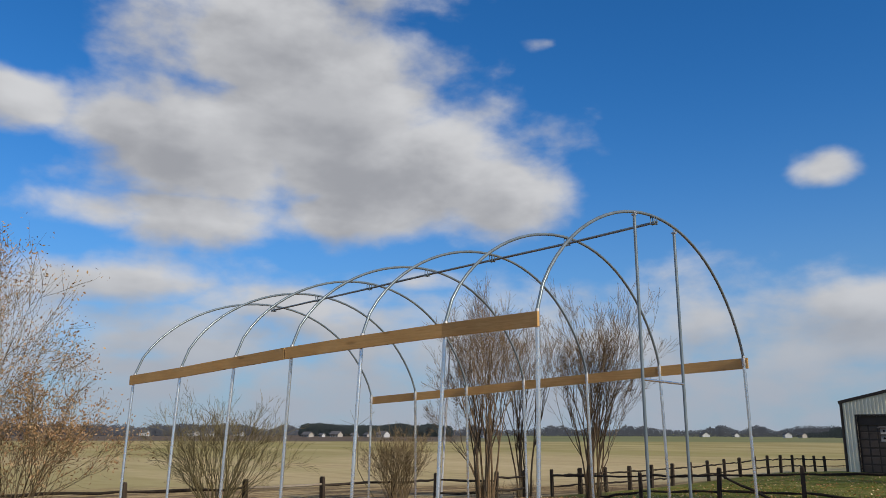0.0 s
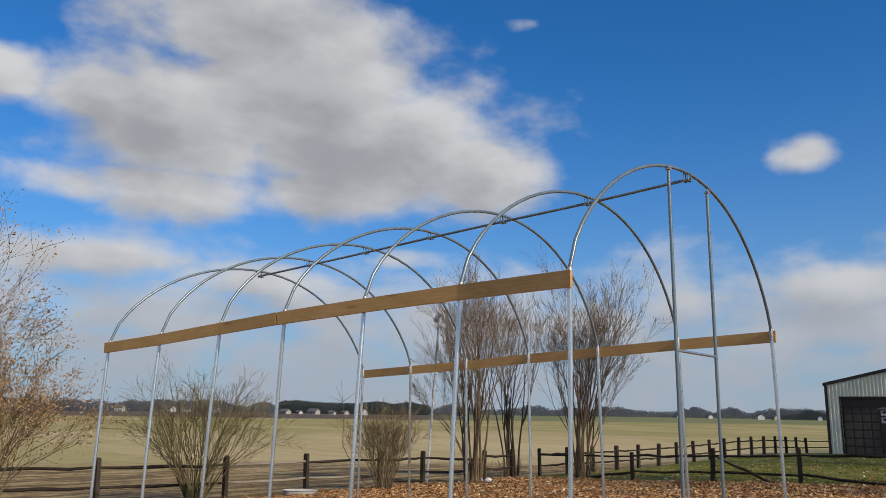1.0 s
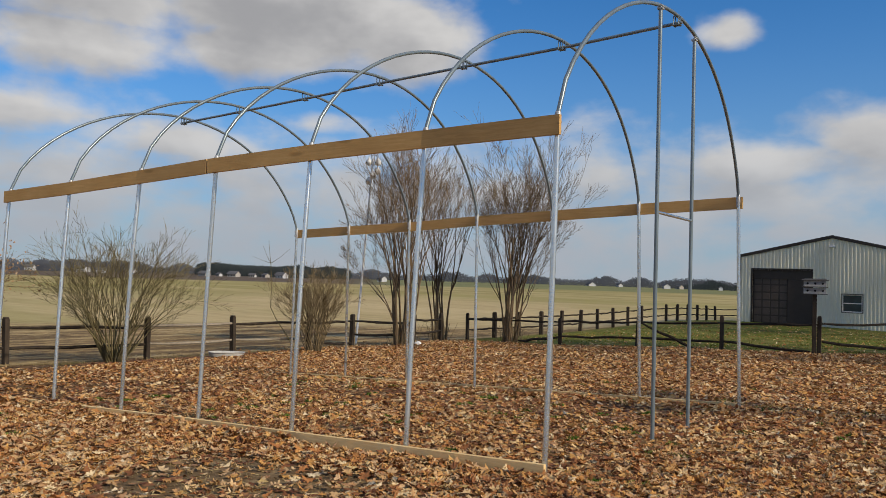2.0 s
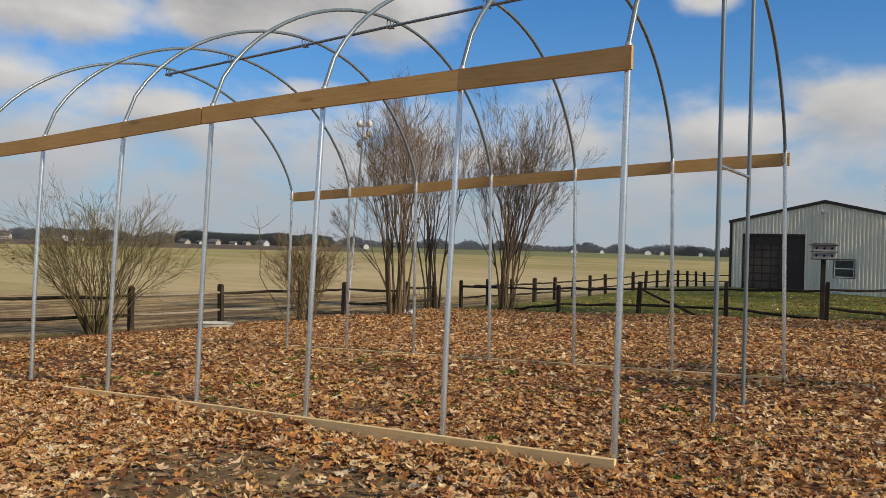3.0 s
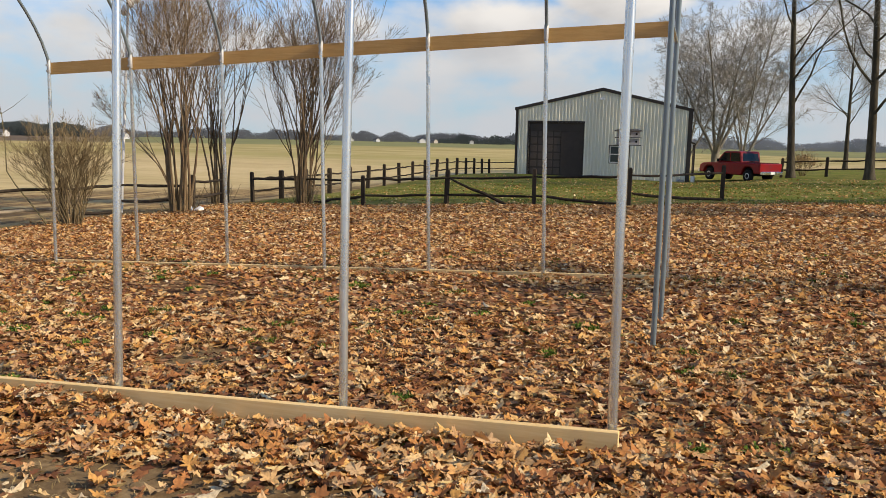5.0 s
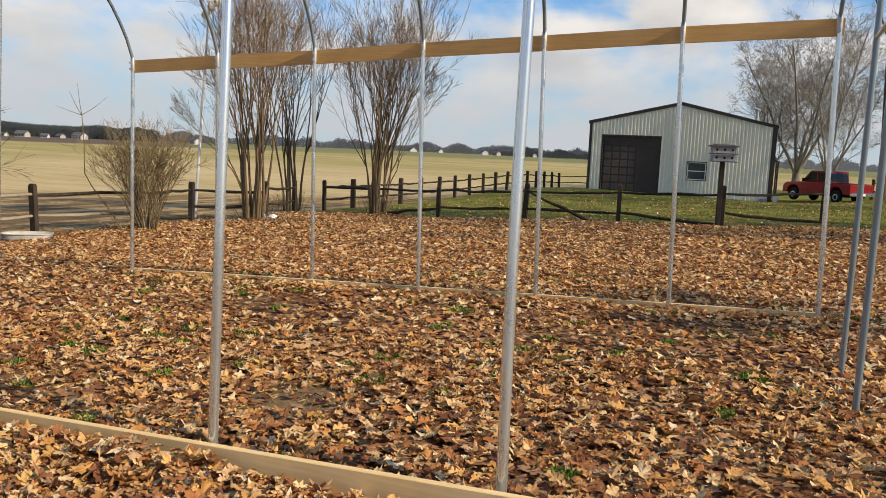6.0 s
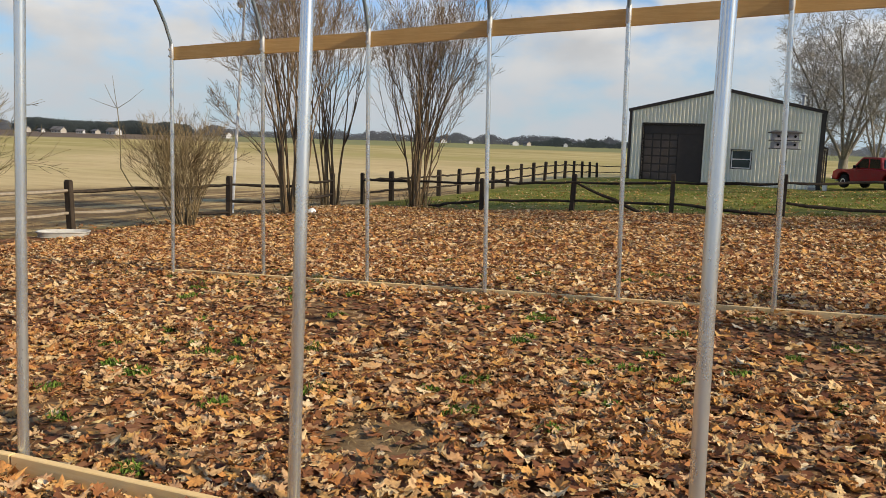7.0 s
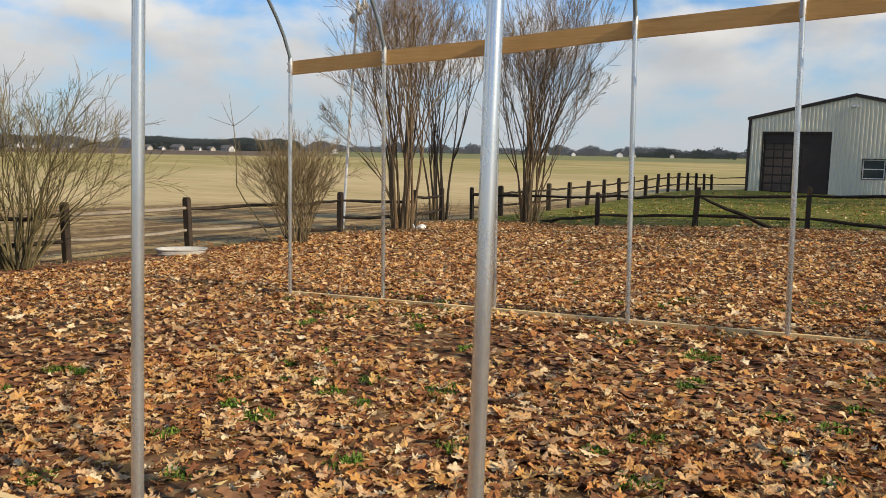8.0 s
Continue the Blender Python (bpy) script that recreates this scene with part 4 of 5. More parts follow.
# ---- small things in the yard ----
def trough():
    x, y = -15.35, 9.25
    t = thing("water_trough", "shallow oval white trough standing on the leaves", "trough", (x, y, gz(x, y) - .02), 40)
    s = Shape()
    rings = [(.47, .27, 0), (.505, .30, .145), (.525, .32, .155), (.525, .32, .17), (.50, .295, .17), (.48, .27, .14), (.45, .25, .10)]
    n = 20
    for a, b, z in rings:
        for i in range(n):
            u = 2 * math.pi * i / n
            s.v.append(Vector((a * math.copysign(abs(math.cos(u)) ** .75, math.cos(u)), b * math.copysign(abs(math.sin(u)) ** .75, math.sin(u)), z)))
    for k in range(len(rings) - 1):
        for i in range(n):
            a, b = k * n + i, k * n + (i + 1) % n
            s.f.append((a, b, b + n, a + n))
    s.f += [tuple(reversed(range(n))), tuple((len(rings) - 1) * n + i for i in range(n))]
    part("basin", s.mesh("basin", TUB_MAT, True), t)
    for z in (.06, .115):
        r = Shape()
        r.tube([(.492 * math.copysign(abs(math.cos(u)) ** .75, math.cos(u)), .288 * math.copysign(abs(math.sin(u)) ** .75, math.sin(u)), z) for u in [2 * math.pi * i / 24 for i in range(25)]], .008, 5)
        part("rib", r.mesh("rib", TUB_MAT, True), t)


trough()


def stones():
    for i, (x, y, w, h, rz) in enumerate(((-15.62, 18.15, .14, .22, 10), (-15.30, 18.25, .17, .19, 60))):
        t = thing("white_stone", "white-painted stone lying at the foot of the myrtle", "stone", (x, y, gz(x, y) - .04), rz, "white stones")
        rng = random.Random(60 + i)
        s = Shape().lathe([(.35 * w, 0), (.9 * w, .05), (1.0 * w, .35 * h), (.85 * w, .62 * h), (.5 * w, .88 * h), (.12 * w, h)], sides=12)
        s.v = [Vector((p.x * (1 + rng.gauss(0, .05)) * 1.15, p.y * (1 + rng.gauss(0, .05)) * .8, p.z * (1 + .35 * p.x / w))) for p in s.v]
        part("body", s.mesh("body", WHITE, True), t)


stones()


# ---- barn ----
BARN = pose(-6.58, 52.0, -.85, 0, 0, 3)


def build_barn():
    t = thing("barn", "grey-beige sheet-metal barn with dark brown trim and a large brown door", "barn")
    t.matrix_basis = BARN
    W, D, E, A = 5.83, 15.0, 4.87, 6.18      # half width, depth, eave and apex heights
    d0, d1, dh = -5.0, -1.22, 3.91           # big door
    w0, w1, wl, wh = .64, 1.83, 1.22, 2.38    # window

    def top(x):
        return E + (A - E) * (1 - abs(x) / W)

    # front wall, with its two openings
    def panel(x0, x1, z0, za, zb):
        s_ = Shape().prism([(x0, 0, z0), (x1, 0, z0), (x1, 0, zb), (x0, 0, za)], (0, .12, 0))
        part("wall_panel", s_.mesh("wall_panel", BARN_WALL), t)
    panel(-W, d0, 0, top(-W), top(d0))
    panel(d0, d1, dh, top(d0), top(d1))
    panel(d1, 0, 0, top(d1), top(0))
    panel(0, w0, 0, top(0), top(w0))
    panel(w0, w1, 0, wl, wl)
    panel(w0, w1, wh, top(w0), top(w1))
    panel(w1, W, 0, top(w1), top(W))
    # standing ribs of the sheets
    n = 0
    x = -W + .16
    while x < W - .1:
        spans = [(0.02, top(x) - .05)]
        if d0 - .06 < x < d1 + .06:
            spans = [(dh + .12, top(x) - .05)]
        if w0 - .09 < x < w1 + .09:
            spans = [(.02, wl - .09), (wh + .09, top(x) - .05)]
        for z0, z1 in spans:
            s = Shape().prism([(x - .055, -.001, z0), (x - .026, -.042, z0), (x + .026, -.042, z0), (x + .055, -.001, z0)], (0, 0, z1 - z0))
            part("rib", s.mesh("rib", BARN_WALL), t)
        x += .2286
    for sh in (Shape().box((-W, .12, 0), (-W + .12, D - .12, E)), Shape().box((W - .12, .12, 0), (W, D - .12, E)), Shape().prism([(-W, D, 0), (W, D, 0), (W, D, E), (0, D, A), (-W, D, E)], (0, -.12, 0))):
        part("wall", sh.mesh("wall", BARN_WALL), t)
    roof = Shape()
    for sg in (-1, 1):
        roof.prism([(0, -.04, A + .02), (sg * (W + .2), -.04, E - .04), (sg * (W + .2), -.04, E + .05), (0, -.04, A + .12)], (0, D + .2, 0))
    me = roof.mesh("roof", BARN_TRIM)
    fix_normals(me)
    part("roof", me, t, "dark brown metal roof")
    for sg in (-1, 1):
        s = Shape().prism([(0, -.08, A - .10), (sg * (W + .2), -.08, E - .16), (sg * (W + .2), -.08, E + .03), (0, -.08, A + .10)], (0, .037, 0))
        me = s.mesh("rake_trim", BARN_TRIM)
        fix_normals(me)
        part("rake_trim", me, t)
        part("corner_trim", Shape().box((sg * W - .13, -.035, 0), (sg * W + .05 * sg + .10, -.003, E - .1)).mesh("corner_trim", BARN_TRIM), t)
    # door set back in the opening, panels proud of it
    door = part("door", Shape().box((d0, .20, 0), (d1, .26, dh)).mesh("door", BARN_DOOR), t, "dark brown sectional door")
    # lighter raised panels on the left 60 %; the right and the top are plain and dark
    panelled_w = (d1 - d0) * .6
    for i in range(4):
        for j in range(6):
            x0, z0 = d0 + .06 + i * (panelled_w - .06) / 4, .24 + j * .53
            part("door_panel", bevelled(Shape().box((x0 + .05, .175, z0 + .05), (x0 + (panelled_w - .06) / 4 - .05, .199, z0 + .48)), "door_panel", DOOR_PANEL, .014), door)
    part("door_slab", bevelled(Shape().box((d0 + panelled_w, .13, .02), (d1 - .004, .17, dh - .45)), "door_slab", BARN_DOOR, .008), door, "plain dark brown right part of the door")
    part("door_slab", bevelled(Shape().box((d0 + .004, .12, dh - .62), (d1 - .004, .16, dh - .004)), "door_slab", BARN_DOOR, .008), door, "plain dark brown strip across the door top")
    for x0, x1 in ((d0 - .09, d0), (d1, d1 + .09)):
        part("door_trim", Shape().box((x0, -.034, 0), (x1, .16, dh)).mesh("door_trim", BARN_TRIM), t)
    part("door_trim", Shape().box((d0 - .09, -.034, dh), (d1 + .09, .16, dh + .1)).mesh("door_trim", BARN_TRIM), t)
    # window
    win = part("window", Shape().box((w0, .05, wl), (w0 + .06, .10, wh)).box((w1 - .06, .05, wl), (w1, .10, wh)).box((w0, .05, wl), (w1, .10, wl + .06)).box((w0, .05, wh - .06), (w1, .10, wh)).box((w0, .04, (wl + wh) / 2 - .03), (w1, .10, (wl + wh) / 2 + .03)).mesh("window", WHITE), t, "white framed sash window")
    part("pane", Shape().box((w0 + .05, .068, wl + .05), (w1 - .05, .076, (wl + wh) / 2 - .02)).mesh("pane", GLASS), win)
    part("pane", Shape().box((w0 + .05, .066, (wl + wh) / 2 + .02), (w1 - .05, .074, wh - .05)).mesh("pane", GLASS), win)
    tr = Shape()
    for lo, hi in (((w0 - .045, -.03, wl - .045), (w0, .04, wh + .045)), ((w1, -.03, wl - .045), (w1 + .045, .04, wh + .045)), ((w0, -.03, wl - .045), (w1, .04, wl)), ((w0, -.03, wh), (w1, .04, wh + .045))):
        tr.box(lo, hi)
    part("window_trim", tr.mesh("window_trim", BARN_TRIM), win)
    # lamp under the gable, flue, lean-to
    part("gable_lamp", Shape().box((-.08, -.05, A - .62), (.08, -.003, A - .50)).lathe([(.05, 0), (.09, .02), (.09, .10), (.06, .14)], (-.1, -.12, A - .72), 10).lathe([(.05, 0), (.09, .02), (.09, .10), (.06, .14)], (.1, -.12, A - .72), 10).mesh("gable_lamp", WHITE, True), t, "white twin-head gable lamp")
    fl = Shape().tube([(W - 1.0, 5.5, E - .2), (W - 1.0, 5.5, E + 1.25)], .11, 12).lathe([(.10, 0), (.20, .03), (.22, .12), (.05, .2)], (W - 1.0, 5.5, E + 1.25), 12)
    part("flue", fl.mesh("flue", STEEL_DULL, True), t, "galvanised flue pipe with a cap")
    part("canopy", Shape().prism([(W + .05, 1.2, 2.85), (W + .5, 1.2, 2.65), (W + .5, 1.2, 2.55), (W + .05, 1.2, 2.70)], (0, 2.2, 0)).box((W + .38, 1.25, 0), (W + .48, 1.37, 2.57)).box((W + .38, 3.2, 0), (W + .48, 3.32, 2.57)).mesh("canopy", BARN_TRIM), t, "dark side canopy on posts")
    # things at its foot
    x, y = (BARN @ Vector((W + .35, -.6, 0))).xy
    b = thing("bucket", "white plastic bucket at the barn corner", "bucket", (x, y, gz(x, y)))
    part("body", Shape().lathe([(.13, 0), (.16, .36), (.175, .37), (.175, .39), (.15, .39), (.13, .05)], sides=16).mesh("body", WHITE, True), b)
    part("handle", Shape().tube([(.17 * math.cos(a), 0, .36 - .12 * math.sin(a)) for a in [math.pi * i / 8 for i in range(9)]], .005, 5).mesh("handle", STEEL_DULL), b)
    x, y = (BARN @ Vector((W - .4, -.6, 0))).xy
    b = thing("stone_block", "grey concrete block on the grass at the barn", "block", (x, y, gz(x, y) - .02), 12)
    part("body", bevelled(Shape().box((-.2, -.1, 0), (.2, .1, .2)), "body", GREY_WOOD, .012), b)


build_barn()


# ---- pickup ----
def build_truck():
    x, y = 2.45, 52.0
    t = thing("pickup_truck", "red crew-cab pickup truck parked behind the barn lawn", "pickup truck", (x, y, gz(x, y) - .02), 134)
    t.matrix_basis = t.matrix_basis @ Matrix.Diagonal((.93, 1, 1, 1))
    # x runs forward along the car; the nose points along +x
    Wd = .96
    def slab(pts, w, me_name, mat, lab="", bev=.05):
        s = Shape().prism([(px, -w, pz) for px, pz in pts], (0, 2 * w, 0))
        return part(me_name, bevelled(s, me_name, mat, bev), t, lab)
    body = slab([(-2.85, .55), (-2.85, 1.20), (-.62, 1.22), (1.15, 1.20), (2.45, 1.12), (2.72, .98), (2.76, .55), (2.3, .50), (2.2, .82), (1.95, .95), (1.6, .95), (1.35, .82), (1.25, .42), (-1.25, .42), (-1.35, .82), (-1.6, .97), (-1.95, .97), (-2.2, .82), (-2.3, .55)], Wd, "body", RED)
    slab([(-1.10, 1.20), (-.98, 1.86), (-.80, 1.93), (.42, 1.92), (.60, 1.84), (1.30, 1.20)], Wd - .11, "cab", RED, "red cab")
    for sg in (-1, 1):
        for a, b, c, d in (((-.98, 1.28), (-.88, 1.80), (-.14, 1.83), (-.14, 1.28)), ((-.05, 1.28), (-.05, 1.83), (.46, 1.80), (.98, 1.28))):
            s = Shape().prism([(q[0], sg * (Wd - .115), q[1]) for q in (a, b, c, d)], (0, sg * .012, 0))
            part("window", s.mesh("window", TRUCK_GLASS), t)
    s = Shape().prism([(-1.10, -.70, 1.30), (-1.10, .70, 1.30), (-1.01, .64, 1.80), (-1.01, -.64, 1.80)], (-.012, 0, 0))
    part("rear_window", s.mesh("rear_window", TRUCK_GLASS), t)
    s = Shape().prism([(1.26, -.72, 1.26), (1.26, .72, 1.26), (.68, .64, 1.80), (.68, -.64, 1.80)], (.015, 0, .012))
    part("windscreen", s.mesh("windscreen", TRUCK_GLASS), t)
    part("chassis", Shape().box((-2.5, -.70, .40), (2.5, .70, .88)).mesh("chassis", DARK), t, "dark chassis and wheel wells")
    part("bed", Shape().box((-2.74, -.80, 1.195), (-1.16, .80, 1.226)).mesh("bed", DARK), t, "dark sheet for the shade in the open load bed")
    part("bumper", bevelled(Shape().box((-3.02, -.92, .50), (-2.86, .92, .70)), "bumper", CHROME, .03), t, "chrome rear bumper")
    part("bumper", bevelled(Shape().box((2.74, -.92, .48), (2.88, .92, .70)), "bumper", CHROME, .03), t, "chrome front bumper")
    part("number_plate", Shape().box((-3.035, -.16, .53), (-3.022, .16, .67)).mesh("number_plate", WHITE), t)
    for sg in (-1, 1):
        part("tail_light", Shape().box((-2.865, sg * .86 - .07, .85), (-2.848, sg * .86 + .07, 1.15)).mesh("tail_light", RED), t)
        part("mirror", bevelled(Shape().box((.82, sg * 1.02 - .09, 1.22), (.92, sg * 1.02 + .09, 1.42)), "mirror", DARK, .02), t)
        part("headlight", Shape().box((2.70, sg * .74 - .14, .80), (2.765, sg * .74 + .14, .95)).mesh("headlight", CHROME), t)
        for wx in (-1.78, 1.78):
            prof = [(.22, -.12), (.34, -.125), (.385, -.09), (.385, .09), (.34, .125), (.22, .12)]
            m = Matrix.Rotation(radians(90), 4, "X")
            w = part("wheel", Shape().lathe(prof, (wx, sg * .84, .385), 20, m).mesh("wheel", RUBBER, True), t)
            part("rim", Shape().lathe([(.05, -.10), (.18, -.125), (.205, -.11), (.205, .11), (.18, .125), (.05, .10)], (wx, sg * .845, .385), 14, m).mesh("rim", STEEL_DULL, True), w)


build_truck()


# ---- far distance ----
def polar(az_deg, dist):
    a = radians(az_deg)
    return math.sin(a) * dist, math.cos(a) * dist


def far_house(az_deg, dist, w, h, yaw, wall_mat, label):
    x, y = polar(az_deg, dist)
    t = thing("far_house", label, "house", (x, y, gz(x, y) - .3), -90 - az_deg + yaw, "houses across the field")
    w, h = w * .45, h * .54
    d = w * .7
    part("wall", Shape().box((-w / 2, -d / 2, 0), (w / 2, d / 2, h)).prism([(-w / 2, -d / 2, h), (-w / 2, d / 2, h), (-w / 2, 0, h + d * .34)], (w, 0, 0)).mesh("wall", wall_mat), t)
    r = Shape()
    for sg in (-1, 1):
        r.prism([(-w / 2 - .4, sg * (d / 2 + .5), h - .15), (-w / 2 - .4, 0, h + d * .34 + .12), (-w / 2 - .4, 0, h + d * .34 + .42), (-w / 2 - .4, sg * (d / 2 + .5), h + .15)], (w + .8, 0, 0))
    me = r.mesh("roof", HOUSE_ROOF)
    fix_normals(me)
    part("roof", me, t, "grey shingle roof")
    for i in range(3):
        wx = -w / 2 + w * (i + .5) / 3
        win = part("window", Shape().box((wx - .4, -d / 2 - .05, .7), (wx + .4, -d / 2 - .005, 1.6)).mesh("window", GLASS), t)
        part("sill", Shape().box((wx - .5, -d / 2 - .12, .6), (wx + .5, -d / 2 - .003, .7)).mesh("sill", WHITE), win)


SAND = two_scale("house_sand", (.30, .28, .25), (.40, .37, .33), (.47, .44, .40), 1.0, .1, 0.8)
for i, (a, dist, w, h, yaw, m, lab) in enumerate((
        (-63.4, 610, 13, 5.5, 60, HOUSE_WALL, "white farmhouse in front of far woods"), (-60.3, 560, 16, 5.0, 40, HOUSE_WALL, "white farmhouse with a steep grey roof across the field"),
        (-59.2, 565, 12, 4.5, 75, HOUSE_WALL, "small white house across the field"), (-57.3, 570, 14, 4.2, 50, HOUSE_WALL, "long white house across the field"),
        (-52.6, 520, 14, 3.5, 45, SAND, "low tan house with a dark roof across the field"), (-51.6, 525, 8, 3, 35, HOUSE_WALL, "small white outbuilding across the field"), (-50.6, 520, 15, 4, 50, SAND, "tan house across the field"),
        (-49.3, 530, 9, 3, 60, HOUSE_WALL, "small white shed across the field"), (-48.4, 540, 11, 3.2, 30, SAND, "tan bungalow across the field"), (-47.3, 520, 16, 4.2, 45, HOUSE_WALL, "white gabled house across the field"),
        (-40.1, 500, 12, 4, 30, HOUSE_WALL, "white barn at the field edge"), (-25.0, 640, 18, 3.5, 20, HOUSE_WALL, "long low white building at the field edge"), (-23.0, 640, 11, 4, 25, HOUSE_WALL, "white house at the field edge"),
        (-19.8, 620, 15, 4.5, 15, HOUSE_WALL, "white house before the far tree line"), (-18.9, 630, 12, 4, 35, SAND, "tan house before the far tree line"), (-16.2, 640, 9, 4, 10, HOUSE_WALL, "small white house before the far tree line"))):
    far_house(a, dist, w, h, yaw, m, lab)


def woods(name, label, az0, az1, d0, d1, hmin, hmax, count, mat, seed):
    """A belt of far trees: each a clump of many small facets with an uneven top."""
    rng = random.Random(seed)
    s = Shape()
    for i in range(count):
        a = az0 + (az1 - az0) * (i + rng.random()) / count
        d = rng.uniform(d0, d1)
        x, y = polar(a, d)
        z = gz(x, y) - .5
        h = (hmin + (hmax - hmin) * (.5 + .5 * math.sin(a * 1.7 + 2 * math.sin(a * .61 + seed)))) * rng.uniform(.7, 1.15)
        w = h * rng.uniform(.28, .45)
        for j in range(90):
            hh = h * (rng.random() ** .75)
            rad = w * math.sqrt(max(0, 1 - ((hh / h - .5) / .56) ** 2)) if hh > h * .12 else w * .6
            u, q = rng.uniform(0, 2 * math.pi), rad * math.sqrt(rng.random())
            c = Vector((x + q * math.cos(u), y + q * math.sin(u), z + hh))
            e = h * rng.uniform(.03, .062)
            k = len(s.v)
            side = Vector((y, -x, 0)).normalized()
            for _ in range(3):
                s.v.append(c + (side * rng.gauss(0, 1) + Vector((rng.gauss(0, .25), rng.gauss(0, .25), rng.gauss(0, 1)))) * e)
            s.f.append((k, k + 1, k + 2))
    tagged(new(name, s.mesh(name, mat)), label, "woods", kind="stuff")


woods("far_woods", "hazy bare woods along the horizon", -92, 0, 740, 880, 5.5, 9.5, 3600, FAR_WOOD, 1)
woods("far_woods", "dark pine woods behind the houses", -53, -42.5, 600, 680, 7.6, 9.0, 1700, FAR_PINE, 2)
woods("far_woods", "dark hedgerow of cedars on the horizon", -19, -12, 640, 700, 4, 7, 240, FAR_PINE, 3)
woods("far_woods", "bare brown woods on the horizon", -80, -58, 640, 720, 6, 9, 1200, FAR_WOOD, 4)
woods("far_woods", "bare woods beyond the drive, haze painted into their colour", -6, 30, 600, 700, 5, 9, 1200, FAR_HAZE, 5)


# ---- leaf litter, weeds and grass ----
OUT = [(.02, -.60), (.035, -.44), (.17, -.43), (.25, -.36), (.19, -.24), (.16, -.17), (.33, -.16), (.42, -.05), (.33, .02), (.19, .03), (.27, .17), (.27, .27), (.13, .25), (.10, .42), (0, .52), (-.09, .41), (-.13, .26), (-.27, .28), (-.29, .16), (-.19, .04), (-.34, .0), (-.43, -.08), (-.33, -.17), (-.17, -.18), (-.21, -.28), (-.23, -.39), (-.05, -.45)]
STALK = [(-.035, -.5), (.03, -.5), (.035, .1), (0, .5)]
OUT_MID = [(0, -.5), (.32, -.36), (.2, -.1), (.45, .02), (.2, .2), (0, .52), (-.2, .2), (-.45, .02), (-.2, -.1), (-.32, -.36)]
OUT_FAR = [(0, -.5), (.4, -.05), (.15, .25), (0, .5), (-.4, .05)]


def scatter_leaves(name, label, outline, x0, x1, y0, y1, density, size, seed, thin=None, lift=.042, pile=None, tilt=.21, mat=None):
    """Fallen leaves as curled flakes, each with its own outline, fold and tilt."""
    rng = np.random.default_rng(seed)
    n = int((x1 - x0) * (y1 - y0) * density)
    P = np.stack([rng.uniform(x0, x1, n), rng.uniform(y0, y1, n)], 1)
    if thin is not None:
        P = P[rng.random(n) < thin(P[:, 0], P[:, 1])]
    n = len(P)
    o = np.array(outline)
    k = len(o)
    s = size * rng.uniform(.42, 1.25, n)
    asp = rng.uniform(.65, 1.1, n)
    L = np.zeros((n, k + 1, 3))
    L[:, :k, 0] = o[None, :, 0] * (s * asp)[:, None]
    L[:, :k, 1] = o[None, :, 1] * s[:, None]
    L[:, :k, :2] *= 1 + .08 * rng.standard_normal((n, k, 1))
    fold = rng.uniform(-.35, .75, n)
    curl = rng.uniform(-1.2, 1.6, n)
    L[:, :, 2] = fold[:, None] * np.abs(L[:, :, 0]) + (curl / s)[:, None] * L[:, :, 1] ** 2 * .8
    L[:, :k, 2] += .05 * s[:, None] * rng.standard_normal((n, k))
    yaw = rng.uniform(0, 2 * np.pi, n)
    tx, ty = rng.normal(0, tilt, n), rng.normal(0, tilt, n)
    flip = np.where(rng.random(n) < .4, -1, 1)
    L[:, :, 2] *= (flip * min(1, tilt / .2))[:, None]
    c, d = np.cos(tx)[:, None], np.sin(tx)[:, None]
    y_, z_ = L[:, :, 1] * c - L[:, :, 2] * d, L[:, :, 1] * d + L[:, :, 2] * c
    c, d = np.cos(ty)[:, None], np.sin(ty)[:, None]
    x_, z_ = L[:, :, 0] * c + z_ * d, -L[:, :, 0] * d + z_ * c
    c, d = np.cos(yaw)[:, None], np.sin(yaw)[:, None]
    X = x_ * c - y_ * d + P[:, :1]
    Y = x_ * d + y_ * c + P[:, 1:]
    Z = z_ + (plane_z(P[:, 0], P[:, 1]) + lift * rng.random(n) ** 1.5 + .012 + (pile(P[:, 0], P[:, 1]) if pile else 0))[:, None]
    V = np.stack([X, Y, Z], -1).reshape(-1, 3)
    base = (np.arange(n) * (k + 1))[:, None]
    i = np.arange(k)
    tri = np.stack([np.broadcast_to(i, (n, k)) + base, np.broadcast_to((i + 1) % k, (n, k)) + base, np.full((n, k), k) + base], -1).reshape(-1, 3)
    me = bpy.data.meshes.new(name)
    me.vertices.add(len(V))
    me.vertices.foreach_set("co", V.ravel())
    me.loops.add(tri.size)
    me.loops.foreach_set("vertex_index", tri.ravel().astype(np.int32))
    me.polygons.add(len(tri))
    me.polygons.foreach_set("loop_start", np.arange(0, tri.size, 3, dtype=np.int32))
    me.materials.append(mat or LEAF)
    me.update(calc_edges=True)
    me.shade_smooth()
    tagged(new(name, me), label, "leaves", kind="stuff")


